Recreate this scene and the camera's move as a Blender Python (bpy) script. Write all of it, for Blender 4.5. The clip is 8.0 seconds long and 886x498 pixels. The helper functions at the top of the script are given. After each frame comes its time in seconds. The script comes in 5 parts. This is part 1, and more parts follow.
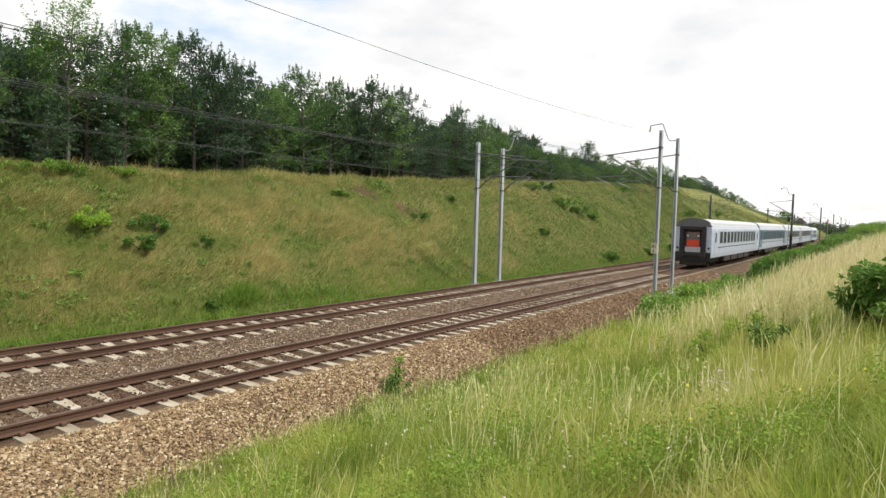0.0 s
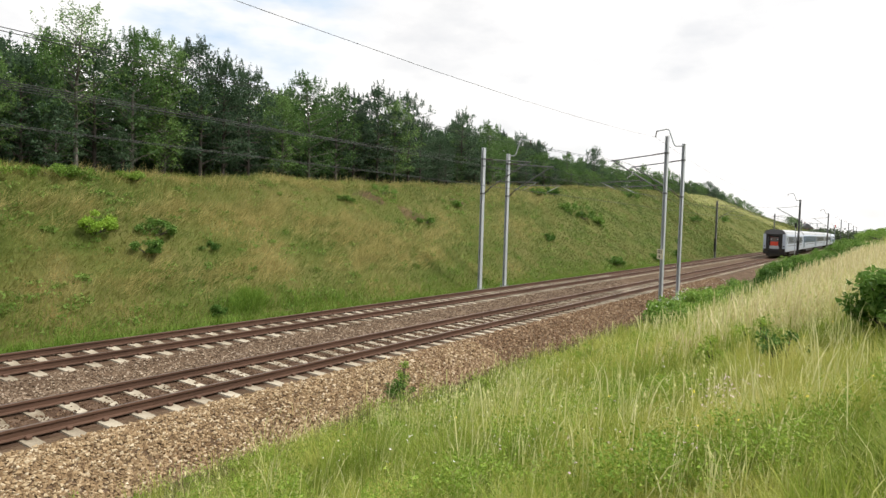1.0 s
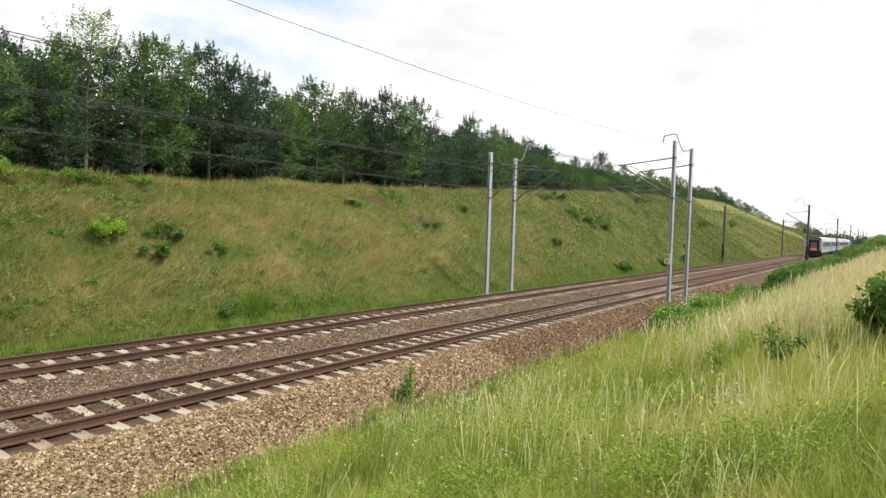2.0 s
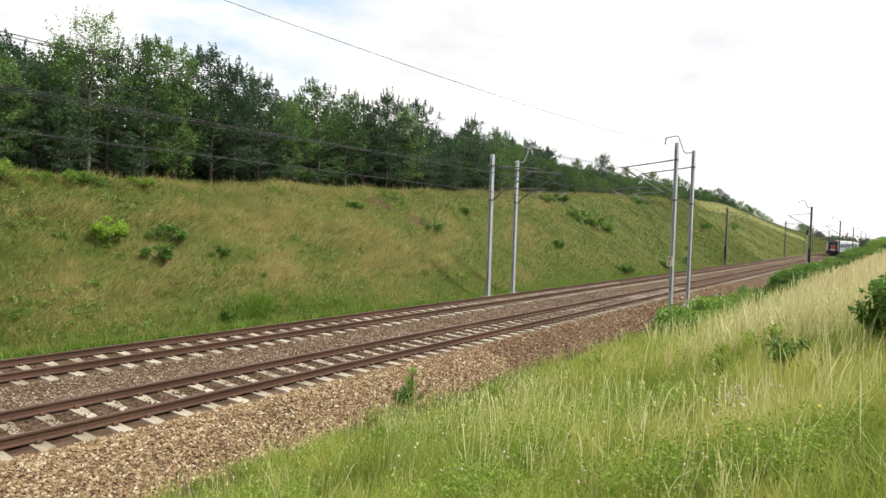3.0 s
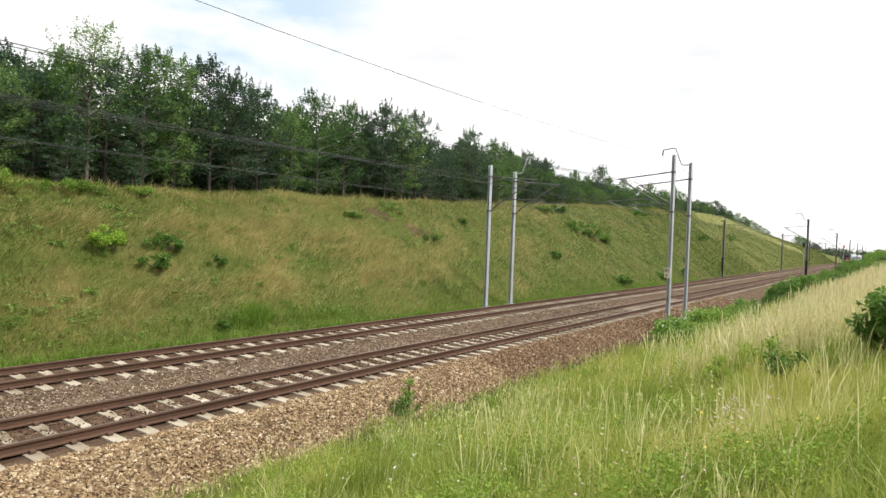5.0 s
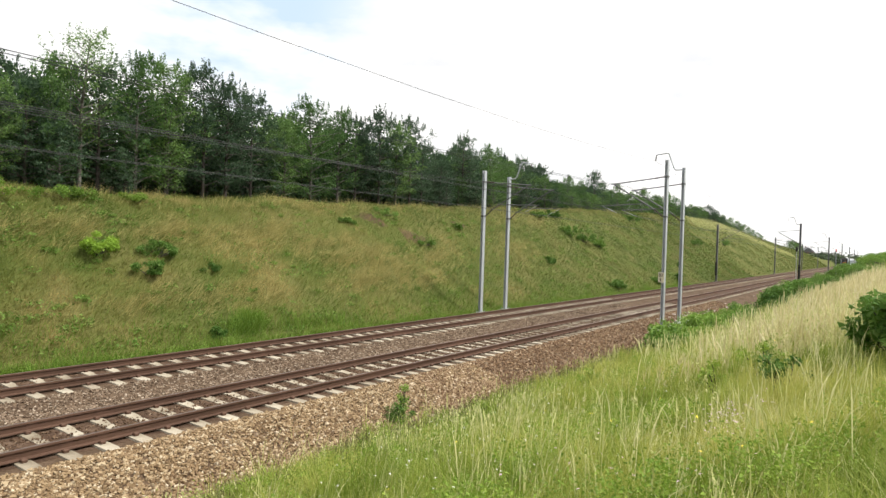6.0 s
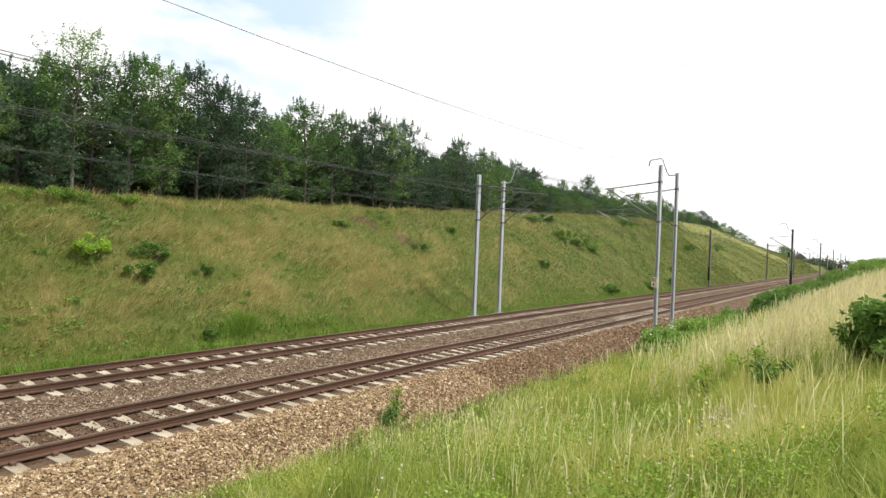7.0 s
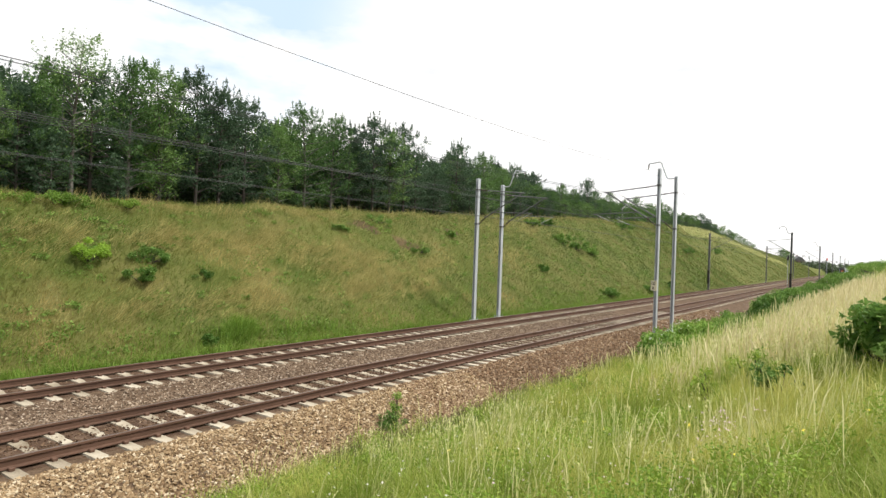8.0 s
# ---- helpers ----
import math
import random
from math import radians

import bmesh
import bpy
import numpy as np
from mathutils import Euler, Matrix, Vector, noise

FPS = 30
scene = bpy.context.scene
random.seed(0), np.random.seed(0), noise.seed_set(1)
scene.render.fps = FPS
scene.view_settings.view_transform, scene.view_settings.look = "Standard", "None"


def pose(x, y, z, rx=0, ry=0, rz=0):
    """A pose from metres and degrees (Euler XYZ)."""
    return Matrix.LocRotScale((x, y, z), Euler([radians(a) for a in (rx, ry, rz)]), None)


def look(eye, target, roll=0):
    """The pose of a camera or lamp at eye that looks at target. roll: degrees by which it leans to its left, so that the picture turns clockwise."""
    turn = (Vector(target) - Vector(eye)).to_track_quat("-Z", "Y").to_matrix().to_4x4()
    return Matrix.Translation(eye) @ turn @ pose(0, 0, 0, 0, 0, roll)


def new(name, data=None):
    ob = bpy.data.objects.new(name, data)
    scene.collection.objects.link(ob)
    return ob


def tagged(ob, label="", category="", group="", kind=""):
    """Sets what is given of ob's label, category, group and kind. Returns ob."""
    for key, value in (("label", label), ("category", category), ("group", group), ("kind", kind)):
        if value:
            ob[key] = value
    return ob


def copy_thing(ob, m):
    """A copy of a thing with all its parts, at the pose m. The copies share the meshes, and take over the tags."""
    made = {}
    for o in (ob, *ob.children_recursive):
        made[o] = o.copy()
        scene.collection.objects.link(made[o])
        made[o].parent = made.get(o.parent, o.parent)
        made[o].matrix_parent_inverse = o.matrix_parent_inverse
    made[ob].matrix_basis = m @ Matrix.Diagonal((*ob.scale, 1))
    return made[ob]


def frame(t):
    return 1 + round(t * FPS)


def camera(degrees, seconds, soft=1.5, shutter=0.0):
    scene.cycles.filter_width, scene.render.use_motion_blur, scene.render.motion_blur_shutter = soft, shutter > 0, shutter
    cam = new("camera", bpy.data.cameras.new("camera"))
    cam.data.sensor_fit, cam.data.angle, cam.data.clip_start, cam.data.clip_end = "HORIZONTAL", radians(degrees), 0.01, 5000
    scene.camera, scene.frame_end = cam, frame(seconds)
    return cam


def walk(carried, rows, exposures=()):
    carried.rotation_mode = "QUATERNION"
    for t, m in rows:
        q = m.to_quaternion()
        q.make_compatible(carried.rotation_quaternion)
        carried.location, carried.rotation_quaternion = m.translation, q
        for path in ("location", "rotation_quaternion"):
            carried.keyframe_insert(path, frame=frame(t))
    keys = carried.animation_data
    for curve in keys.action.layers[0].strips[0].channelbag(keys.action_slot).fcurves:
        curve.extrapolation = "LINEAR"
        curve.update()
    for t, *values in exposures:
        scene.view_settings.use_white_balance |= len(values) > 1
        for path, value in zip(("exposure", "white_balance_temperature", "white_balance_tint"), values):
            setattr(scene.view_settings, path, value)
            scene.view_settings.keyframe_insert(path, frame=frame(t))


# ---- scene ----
# ---------------------------------------------------------------- camera
cam = camera(72.44, 8.0, soft=1.45)
EYE = (0.0, 0.0, 3.442)
TURNS = [  # seconds, turn to the left of the track, tilt up, lean to the left
    (0.0, 35.019, -2.829, 1.522), (0.5, 35.105, -2.566, 1.466), (1.0, 35.533, -2.355, 1.621),
    (1.5, 35.969, -2.124, 1.763), (3.0, 36.359, -1.769, 1.765), (3.5, 36.280, -1.626, 2.205),
    (4.0, 36.322, -1.315, 2.084), (4.5, 36.348, -1.045, 2.182), (6.0, 35.679, -0.234, 1.849),
    (6.5, 35.454, -0.133, 2.173), (7.0, 35.118, 0.124, 2.196), (7.5, 34.985, 0.348, 2.286),
    (8.0, 35.082, 0.499, 2.061)]


def aim(yaw, tilt, lean):
    y, p = radians(yaw), radians(tilt)
    d = Vector((math.cos(y) * math.cos(p), math.sin(y) * math.cos(p), math.sin(p)))
    return look(EYE, Vector(EYE) + d * 10, lean)


walk(cam, [(t, aim(a, b, c)) for t, a, b, c in TURNS],
     exposures=[(0.0, 0.05), (1.5, 0.08), (3.5, 0.13), (4.5, 0.15), (6.0, 0.19), (8.0, 0.21)])

# ---------------------------------------------------------------- world, sun, exposure
SUN = Vector((0.26, -0.56, 0.95)).normalized()
world = bpy.data.worlds.new("world")
scene.world = world
world.use_nodes = True
wn, wl = world.node_tree.nodes, world.node_tree.links
wn.clear()
w_out, w_bg = wn.new("ShaderNodeOutputWorld"), wn.new("ShaderNodeBackground")
w_sky, w_mix = wn.new("ShaderNodeTexSky"), wn.new("ShaderNodeMix")
w_sky.sky_type, w_sky.sun_disc = "NISHITA", False
w_sky.sun_elevation, w_sky.sun_rotation = math.asin(SUN.z), math.atan2(SUN.x, SUN.y)
w_sky.air_density, w_sky.dust_density = 1.0, 2.0
w_co, w_map, w_noise, w_ramp = (wn.new("ShaderNodeTexCoord"), wn.new("ShaderNodeMapping"),
                                wn.new("ShaderNodeTexNoise"), wn.new("ShaderNodeValToRGB"))
w_map.inputs["Scale"].default_value = (1.0, 1.0, 2.6)
w_map.inputs["Location"].default_value = (0.35, 0.1, 0.0)
w_noise.inputs["Scale"].default_value, w_noise.inputs["Detail"].default_value = 2.3, 6.0
w_noise.inputs["Roughness"].default_value = 0.55
w_ramp.color_ramp.elements[0].position, w_ramp.color_ramp.elements[1].position = 0.34, 0.50
w_ramp.color_ramp.elements[0].color = (0.72, 0.72, 0.72, 1)
w_mix.data_type = "RGBA"
w_mix.inputs["B"].default_value = (12.2, 12.0, 11.8, 1)
wl.new(w_co.outputs["Generated"], w_map.inputs["Vector"])
wl.new(w_map.outputs["Vector"], w_noise.inputs["Vector"])
wl.new(w_noise.outputs["Fac"], w_ramp.inputs["Fac"])
# a thin blue gap in the cloud above the wood
w_dot, w_gap, w_thin = wn.new("ShaderNodeVectorMath"), wn.new("ShaderNodeMapRange"), wn.new("ShaderNodeTexNoise")
w_dot.operation = "DOT_PRODUCT"
w_dot.inputs[1].default_value = Vector((0.53, 0.77, 0.385)).normalized()
w_gap.interpolation_type = "SMOOTHSTEP"
w_gap.inputs["From Min"].default_value, w_gap.inputs["From Max"].default_value = 0.968, 0.996
w_thin.inputs["Scale"].default_value, w_thin.inputs["Detail"].default_value = 5.5, 5.0
w_edge = wn.new("ShaderNodeMapRange")
w_edge.inputs["From Min"].default_value, w_edge.inputs["From Max"].default_value = 0.36, 0.56
w_mul, w_haze = wn.new("ShaderNodeMath"), wn.new("ShaderNodeMix")
w_mul.operation, w_haze.data_type = "MULTIPLY", "RGBA"
w_haze.inputs["B"].default_value = (6.9, 8.6, 10.6, 1)
wl.new(w_co.outputs["Generated"], w_dot.inputs[0])
wl.new(w_dot.outputs["Value"], w_gap.inputs["Value"])
wl.new(w_map.outputs["Vector"], w_thin.inputs["Vector"])
wl.new(w_thin.outputs["Fac"], w_edge.inputs["Value"])
wl.new(w_gap.outputs["Result"], w_mul.inputs[0])
wl.new(w_edge.outputs["Result"], w_mul.inputs[1])
wl.new(w_mul.outputs[0], w_haze.inputs["Factor"])
wl.new(w_ramp.outputs["Color"], w_mix.inputs["Factor"])
wl.new(w_mix.outputs["Result"], w_haze.inputs["A"])
wl.new(w_sky.outputs["Color"], w_mix.inputs["A"])
wl.new(w_haze.outputs["Result"], w_bg.inputs["Color"])
wl.new(w_bg.outputs["Background"], w_out.inputs["Surface"])
w_bg.inputs["Strength"].default_value = 0.088
sun = new("sun", bpy.data.lights.new("sun", "SUN"))
sun.data.energy, sun.data.angle, sun.data.color = 4.3, radians(7), (1.0, 0.945, 0.84)
sun.matrix_world = look(SUN * 100, (0, 0, 0))

# ---------------------------------------------------------------- materials
def nodes_of(name):
    m = bpy.data.materials.new(name)
    m.use_nodes = True
    return m, m.node_tree.nodes, m.node_tree.links, m.node_tree.nodes["Principled BSDF"]


def ramp_node(n, stops):
    r = n.new("ShaderNodeValToRGB")
    els = r.color_ramp.elements
    while len(els) < len(stops):
        els.new(0.5)
    for e, (pos, col) in zip(els, stops):
        e.position, e.color = pos, (*col, 1)
    return r


def surface(name, stops, scale=6.0, rough=0.8, metal=0.0, bump=0.2, fine=60.0, stretch=(1, 1, 1), specular=0.4, vary=0.0):
    """A surface whose colour wanders along stops at two scales, with fine relief."""
    m, n, l, b = nodes_of(name)
    co, mp = n.new("ShaderNodeTexCoord"), n.new("ShaderNodeMapping")
    mp.inputs["Scale"].default_value = stretch
    l.new(co.outputs["Object"], mp.inputs["Vector"])
    big, small = n.new("ShaderNodeTexNoise"), n.new("ShaderNodeTexNoise")
    for t, sc, de in ((big, scale, 5.0), (small, fine, 3.0)):
        t.inputs["Scale"].default_value, t.inputs["Detail"].default_value = sc, de
        l.new(mp.outputs["Vector"], t.inputs["Vector"])
    mix = n.new("ShaderNodeMath")
    mix.operation = "MULTIPLY_ADD"
    mix.inputs[1].default_value = 0.45
    l.new(small.outputs["Fac"], mix.inputs[0])
    off = n.new("ShaderNodeMath")
    off.operation = "MULTIPLY_ADD"
    off.inputs[1].default_value, off.inputs[2].default_value = 0.75, -0.10
    l.new(big.outputs["Fac"], off.inputs[0])
    l.new(off.outputs[0], mix.inputs[2])
    last = mix
    if vary:
        inf, add = n.new("ShaderNodeObjectInfo"), n.new("ShaderNodeMath")
        add.operation = "MULTIPLY_ADD"
        add.inputs[1].default_value = vary
        l.new(inf.outputs["Random"], add.inputs[0])
        sub = n.new("ShaderNodeMath")
        sub.operation = "SUBTRACT"
        sub.inputs[1].default_value = vary / 2
        l.new(mix.outputs[0], sub.inputs[0])
        l.new(sub.outputs[0], add.inputs[2])
        last = add
    r = ramp_node(n, stops)
    l.new(last.outputs[0], r.inputs["Fac"])
    l.new(r.outputs["Color"], b.inputs["Base Color"])
    b.inputs["Roughness"].default_value, b.inputs["Metallic"].default_value = rough, metal
    b.inputs["Specular IOR Level"].default_value = specular
    if bump:
        bp = n.new("ShaderNodeBump")
        bp.inputs["Strength"].default_value, bp.inputs["Distance"].default_value = bump, 0.02
        l.new(small.outputs["Fac"], bp.inputs["Height"])
        l.new(bp.outputs["Normal"], b.inputs["Normal"])
    return m


def leafy(name, stops, patch_stops=None, patch_scale=0.25, patch_mix=0.5, glow=0.35, rough=0.6, patch_rough=0.6):
    """Leaves and blades: each piece takes its own tone, wide patches shift it, light passes through."""
    m, n, l, b = nodes_of(name)
    geo, r = n.new("ShaderNodeNewGeometry"), ramp_node(n, stops)
    l.new(geo.outputs["Random Per Island"], r.inputs["Fac"])
    colour = r.outputs["Color"]
    if patch_stops:
        noise_t, r2, mx = n.new("ShaderNodeTexNoise"), ramp_node(n, patch_stops), n.new("ShaderNodeMix")
        noise_t.inputs["Scale"].default_value, noise_t.inputs["Detail"].default_value = patch_scale, 7.0
        noise_t.inputs["Roughness"].default_value = patch_rough
        l.new(geo.outputs["Position"], noise_t.inputs["Vector"])
        l.new(noise_t.outputs["Fac"], r2.inputs["Fac"])
        mx.data_type, mx.inputs["Factor"].default_value = "RGBA", patch_mix
        l.new(colour, mx.inputs["A"])
        l.new(r2.outputs["Color"], mx.inputs["B"])
        colour = mx.outputs["Result"]
    else:
        inf, hsv, add = n.new("ShaderNodeObjectInfo"), n.new("ShaderNodeHueSaturation"), n.new("ShaderNodeMath")
        add.operation = "MULTIPLY_ADD"
        add.inputs[1].default_value, add.inputs[2].default_value = 0.6, 0.7
        l.new(inf.outputs["Random"], add.inputs[0])
        l.new(add.outputs[0], hsv.inputs["Value"])
        tint = n.new("ShaderNodeMapRange")
        tint.inputs["To Min"].default_value, tint.inputs["To Max"].default_value = 0.515, 0.488
        l.new(inf.outputs["Random"], tint.inputs["Value"])
        l.new(tint.outputs["Result"], hsv.inputs["Hue"])
        l.new(colour, hsv.inputs["Color"])
        colour = hsv.outputs["Color"]
    tr, ms = n.new("ShaderNodeBsdfTranslucent"), n.new("ShaderNodeMixShader")
    l.new(colour, b.inputs["Base Color"])
    l.new(colour, tr.inputs["Color"])
    b.inputs["Roughness"].default_value = rough
    b.inputs["Specular IOR Level"].default_value = 0.25
    ms.inputs["Fac"].default_value = glow
    l.new(b.outputs["BSDF"], ms.inputs[1])
    l.new(tr.outputs["BSDF"], ms.inputs[2])
    l.new(ms.outputs["Shader"], n["Material Output"].inputs["Surface"])
    return m


def plain(name, col, rough=0.5, metal=0.0, specular=0.5):
    return surface(name, [(0.25, [c * 0.82 for c in col]), (0.75, [min(1, c * 1.12) for c in col])],
                   scale=1.7, rough=rough, metal=metal, bump=0.05, fine=25, specular=specular)


MAT = {}
MAT["earth"] = surface("earth_and_grass", [(0.2, (0.053, 0.077, 0.018)), (0.42, (0.085, 0.107, 0.026)),
                       (0.6, (0.125, 0.125, 0.043)), (0.8, (0.169, 0.138, 0.060))], scale=0.35, fine=9, rough=0.95, bump=0.9, specular=0.1)
MAT["ballast_bed"] = surface("ballast_bed", [(0.2, (0.036, 0.023, 0.015)), (0.45, (0.080, 0.053, 0.034)),
                             (0.62, (0.135, 0.093, 0.062)), (0.8, (0.21, 0.155, 0.110))], scale=2.0, fine=22, rough=0.95, bump=1.0, specular=0.15)
MAT["crib"] = surface("crib_ballast", [(0.25, (0.036, 0.022, 0.015)), (0.5, (0.078, 0.048, 0.032)),
                      (0.8, (0.16, 0.112, 0.08))], scale=3.0, fine=24, rough=0.95, bump=1.0, specular=0.15)
MAT["rust"] = surface("rusty_rail_steel", [(0.2, (0.045, 0.025, 0.017)), (0.5, (0.095, 0.052, 0.035)),
                      (0.8, (0.15, 0.085, 0.06))], scale=2.0, fine=35, rough=0.75, metal=0.2, bump=0.15, stretch=(0.15, 1, 1))
MAT["railhead"] = surface("worn_rail_head", [(0.2, (0.16, 0.115, 0.10)), (0.8, (0.30, 0.24, 0.22))], scale=1.0, fine=20,
                          rough=0.42, metal=0.75, bump=0.05, stretch=(0.1, 1, 1))
MAT["concrete"] = surface("sleeper_concrete", [(0.2, (0.17, 0.14, 0.10)), (0.5, (0.33, 0.29, 0.225)),
                          (0.8, (0.48, 0.44, 0.36))], scale=3.5, fine=50, rough=0.9, bump=0.3, vary=0.35, specular=0.2)
MAT["galvanised"] = surface("galvanised_steel", [(0.2, (0.30, 0.325, 0.36)), (0.5, (0.40, 0.43, 0.465)),
                            (0.8, (0.43, 0.46, 0.49))], scale=1.5, fine=30, rough=0.38, metal=0.12, bump=0.08, stretch=(1, 1, 0.25))
MAT["old_steel"] = surface("weathered_dark_steel", [(0.2, (0.085, 0.09, 0.095)), (0.8, (0.20, 0.205, 0.21))], scale=1.5, fine=30,
                           rough=0.6, metal=0.3, bump=0.08)
MAT["wire"] = plain("copper_wire_patina", (0.07, 0.075, 0.075), 0.9, 0.0, 0.1)
MAT["ceramic"] = plain("brown_ceramic", (0.05, 0.035, 0.03), 0.25)
MAT["footing"] = surface("mast_footing_concrete", [(0.2, (0.28, 0.27, 0.25)), (0.8, (0.46, 0.45, 0.42))], fine=40, rough=0.9)
MAT["sign_plate"] = plain("cream_sign_plate", (0.62, 0.58, 0.45), 0.5)
MAT["black"] = plain("black_paint", (0.012, 0.012, 0.013), 0.5)
MAT["coach_white"] = plain("coach_white_paint", (0.49, 0.55, 0.68), 0.32)
MAT["coach_grey"] = plain("coach_grey_paint", (0.42, 0.44, 0.48), 0.35)
MAT["coach_blue"] = plain("coach_blue_paint", (0.045, 0.105, 0.21), 0.32)
MAT["coach_roof"] = surface("coach_roof_grey", [(0.2, (0.36, 0.38, 0.41)), (0.8, (0.50, 0.52, 0.55))], scale=0.8, fine=14, rough=0.5, bump=0.05)
MAT["stripe"] = plain("dark_violet_stripe", (0.05, 0.04, 0.08), 0.4)
MAT["red"] = plain("red_door_paint", (0.62, 0.055, 0.022), 0.45)
MAT["end_frame"] = surface("sooty_coach_end", [(0.2, (0.012, 0.012, 0.014)), (0.8, (0.035, 0.034, 0.036))], scale=2, fine=30, rough=0.7)
MAT["rim"] = plain("dark_grey_roof_rim", (0.105, 0.105, 0.12), 0.5)
MAT["under"] = surface("underframe_grime", [(0.2, (0.016, 0.014, 0.012)), (0.8, (0.06, 0.05, 0.042))], scale=3, fine=20, rough=0.85)
MAT["pane"] = plain("tinted_coach_glass", (0.030, 0.036, 0.046), 0.35, specular=0.12)
MAT["pane_blue"] = plain("blue_tinted_coach_glass", (0.035, 0.065, 0.105), 0.35, specular=0.12)
MAT["lamp_off"] = plain("lamp_glass", (0.75, 0.74, 0.72), 0.2)
MAT["bark"] = surface("pine_bark", [(0.2, (0.028, 0.024, 0.021)), (0.8, (0.095, 0.082, 0.072))], scale=3, fine=20, rough=0.95, bump=0.6, stretch=(1, 1, 0.25))
MAT["birch_bark"] = surface("birch_bark", [(0.25, (0.04, 0.035, 0.03)), (0.5, (0.10, 0.092, 0.08)), (0.8, (0.24, 0.23, 0.21))], scale=5, fine=20, rough=0.8, stretch=(1, 1, 0.6))
MAT["pine"] = leafy("pine_needles", [(0.0, (0.030, 0.062, 0.034)), (0.5, (0.054, 0.102, 0.053)), (1.0, (0.100, 0.165, 0.088))], glow=0.36)
MAT["birch"] = leafy("birch_leaves", [(0.0, (0.060, 0.125, 0.034)), (0.5, (0.110, 0.205, 0.056)), (1.0, (0.18, 0.30, 0.09))], glow=0.4)
MAT["shrub"] = leafy("shrub_leaves", [(0.0, (0.035, 0.085, 0.018)), (0.5, (0.065, 0.135, 0.030)), (1.0, (0.12, 0.20, 0.052))], glow=0.3)
MAT["lime_shrub"] = leafy("yellow_green_leaves", [(0.0, (0.26, 0.42, 0.04)), (1.0, (0.46, 0.62, 0.09))], glow=0.35)
MAT["grass"] = leafy("meadow_blades", [(0.0, (0.104, 0.181, 0.022)), (0.4, (0.262, 0.348, 0.050)), (0.8, (0.491, 0.500, 0.130)), (1.0, (0.741, 0.647, 0.300))],
                     [(0.34, (0.093, 0.171, 0.020)), (0.47, (0.251, 0.343, 0.050)), (0.57, (0.491, 0.480, 0.130)), (0.70, (0.719, 0.608, 0.280))], 0.6, 0.65, glow=0.5, patch_rough=0.72)
MAT["straw"] = leafy("dry_seed_stalks", [(0.0, (0.42, 0.46, 0.16)), (0.5, (0.62, 0.62, 0.28)), (1.0, (0.84, 0.80, 0.50))],
                     [(0.2, (0.52, 0.54, 0.22)), (0.8, (0.70, 0.66, 0.34))], 0.8, 0.3, glow=0.4)
MAT["pale_straw"] = leafy("pale_straw_stalks", [(0.0, (0.48, 0.42, 0.20)), (0.5, (0.68, 0.60, 0.34)), (1.0, (0.86, 0.80, 0.56))],
                     [(0.3, (0.46, 0.44, 0.20)), (0.7, (0.74, 0.66, 0.40))], 0.9, 0.4, glow=0.35)
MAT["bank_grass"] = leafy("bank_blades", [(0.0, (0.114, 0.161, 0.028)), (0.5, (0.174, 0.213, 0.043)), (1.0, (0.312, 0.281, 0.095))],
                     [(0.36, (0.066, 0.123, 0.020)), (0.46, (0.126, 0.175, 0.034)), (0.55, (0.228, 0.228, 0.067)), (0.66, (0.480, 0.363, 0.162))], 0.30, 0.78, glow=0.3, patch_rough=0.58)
# darker than bank_grass: cloud shade on the farther bank is put into this colour
MAT["shaded_olive_grass"] = leafy("shaded_olive_blades", [(0.0, (0.088, 0.133, 0.026)), (0.6, (0.130, 0.168, 0.041)), (1.0, (0.195, 0.191, 0.067))],
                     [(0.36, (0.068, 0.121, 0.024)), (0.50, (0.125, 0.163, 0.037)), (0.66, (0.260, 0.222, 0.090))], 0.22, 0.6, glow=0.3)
MAT["dry_blades"] = leafy("dry_bank_blades", [(0.0, (0.235, 0.224, 0.073)), (0.5, (0.392, 0.347, 0.129)), (1.0, (0.582, 0.515, 0.224))],
                     [(0.35, (0.202, 0.213, 0.067)), (0.65, (0.470, 0.403, 0.157))], 0.7, 0.4, glow=0.35)
MAT["verge_grass"] = leafy("verge_blades", [(0.0, (0.061, 0.101, 0.021)), (0.5, (0.133, 0.161, 0.046)), (0.8, (0.224, 0.189, 0.085)), (1.0, (0.265, 0.152, 0.123))],
                     [(0.36, (0.061, 0.110, 0.021)), (0.50, (0.138, 0.166, 0.046)), (0.64, (0.265, 0.184, 0.114))], 0.7, 0.5, glow=0.4)
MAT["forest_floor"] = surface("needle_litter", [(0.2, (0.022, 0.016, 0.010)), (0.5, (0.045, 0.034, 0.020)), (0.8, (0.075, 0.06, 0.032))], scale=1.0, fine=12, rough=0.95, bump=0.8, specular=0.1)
MAT["herb"] = leafy("broad_herb_leaves", [(0.0, (0.119, 0.223, 0.025)), (0.6, (0.238, 0.372, 0.050)), (1.0, (0.389, 0.502, 0.090))],
                     [(0.3, (0.097, 0.186, 0.022)), (0.7, (0.324, 0.409, 0.070))], 1.2, 0.4, glow=0.35)
MAT["weed"] = leafy("weed_leaves", [(0.0, (0.06, 0.14, 0.022)), (0.6, (0.12, 0.23, 0.042)), (1.0, (0.21, 0.33, 0.08))], glow=0.35)
# lighter than the weed leaves: the sun on them is put into the colour
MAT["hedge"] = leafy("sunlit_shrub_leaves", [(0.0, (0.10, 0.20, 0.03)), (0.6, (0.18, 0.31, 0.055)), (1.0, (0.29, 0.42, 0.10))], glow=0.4)
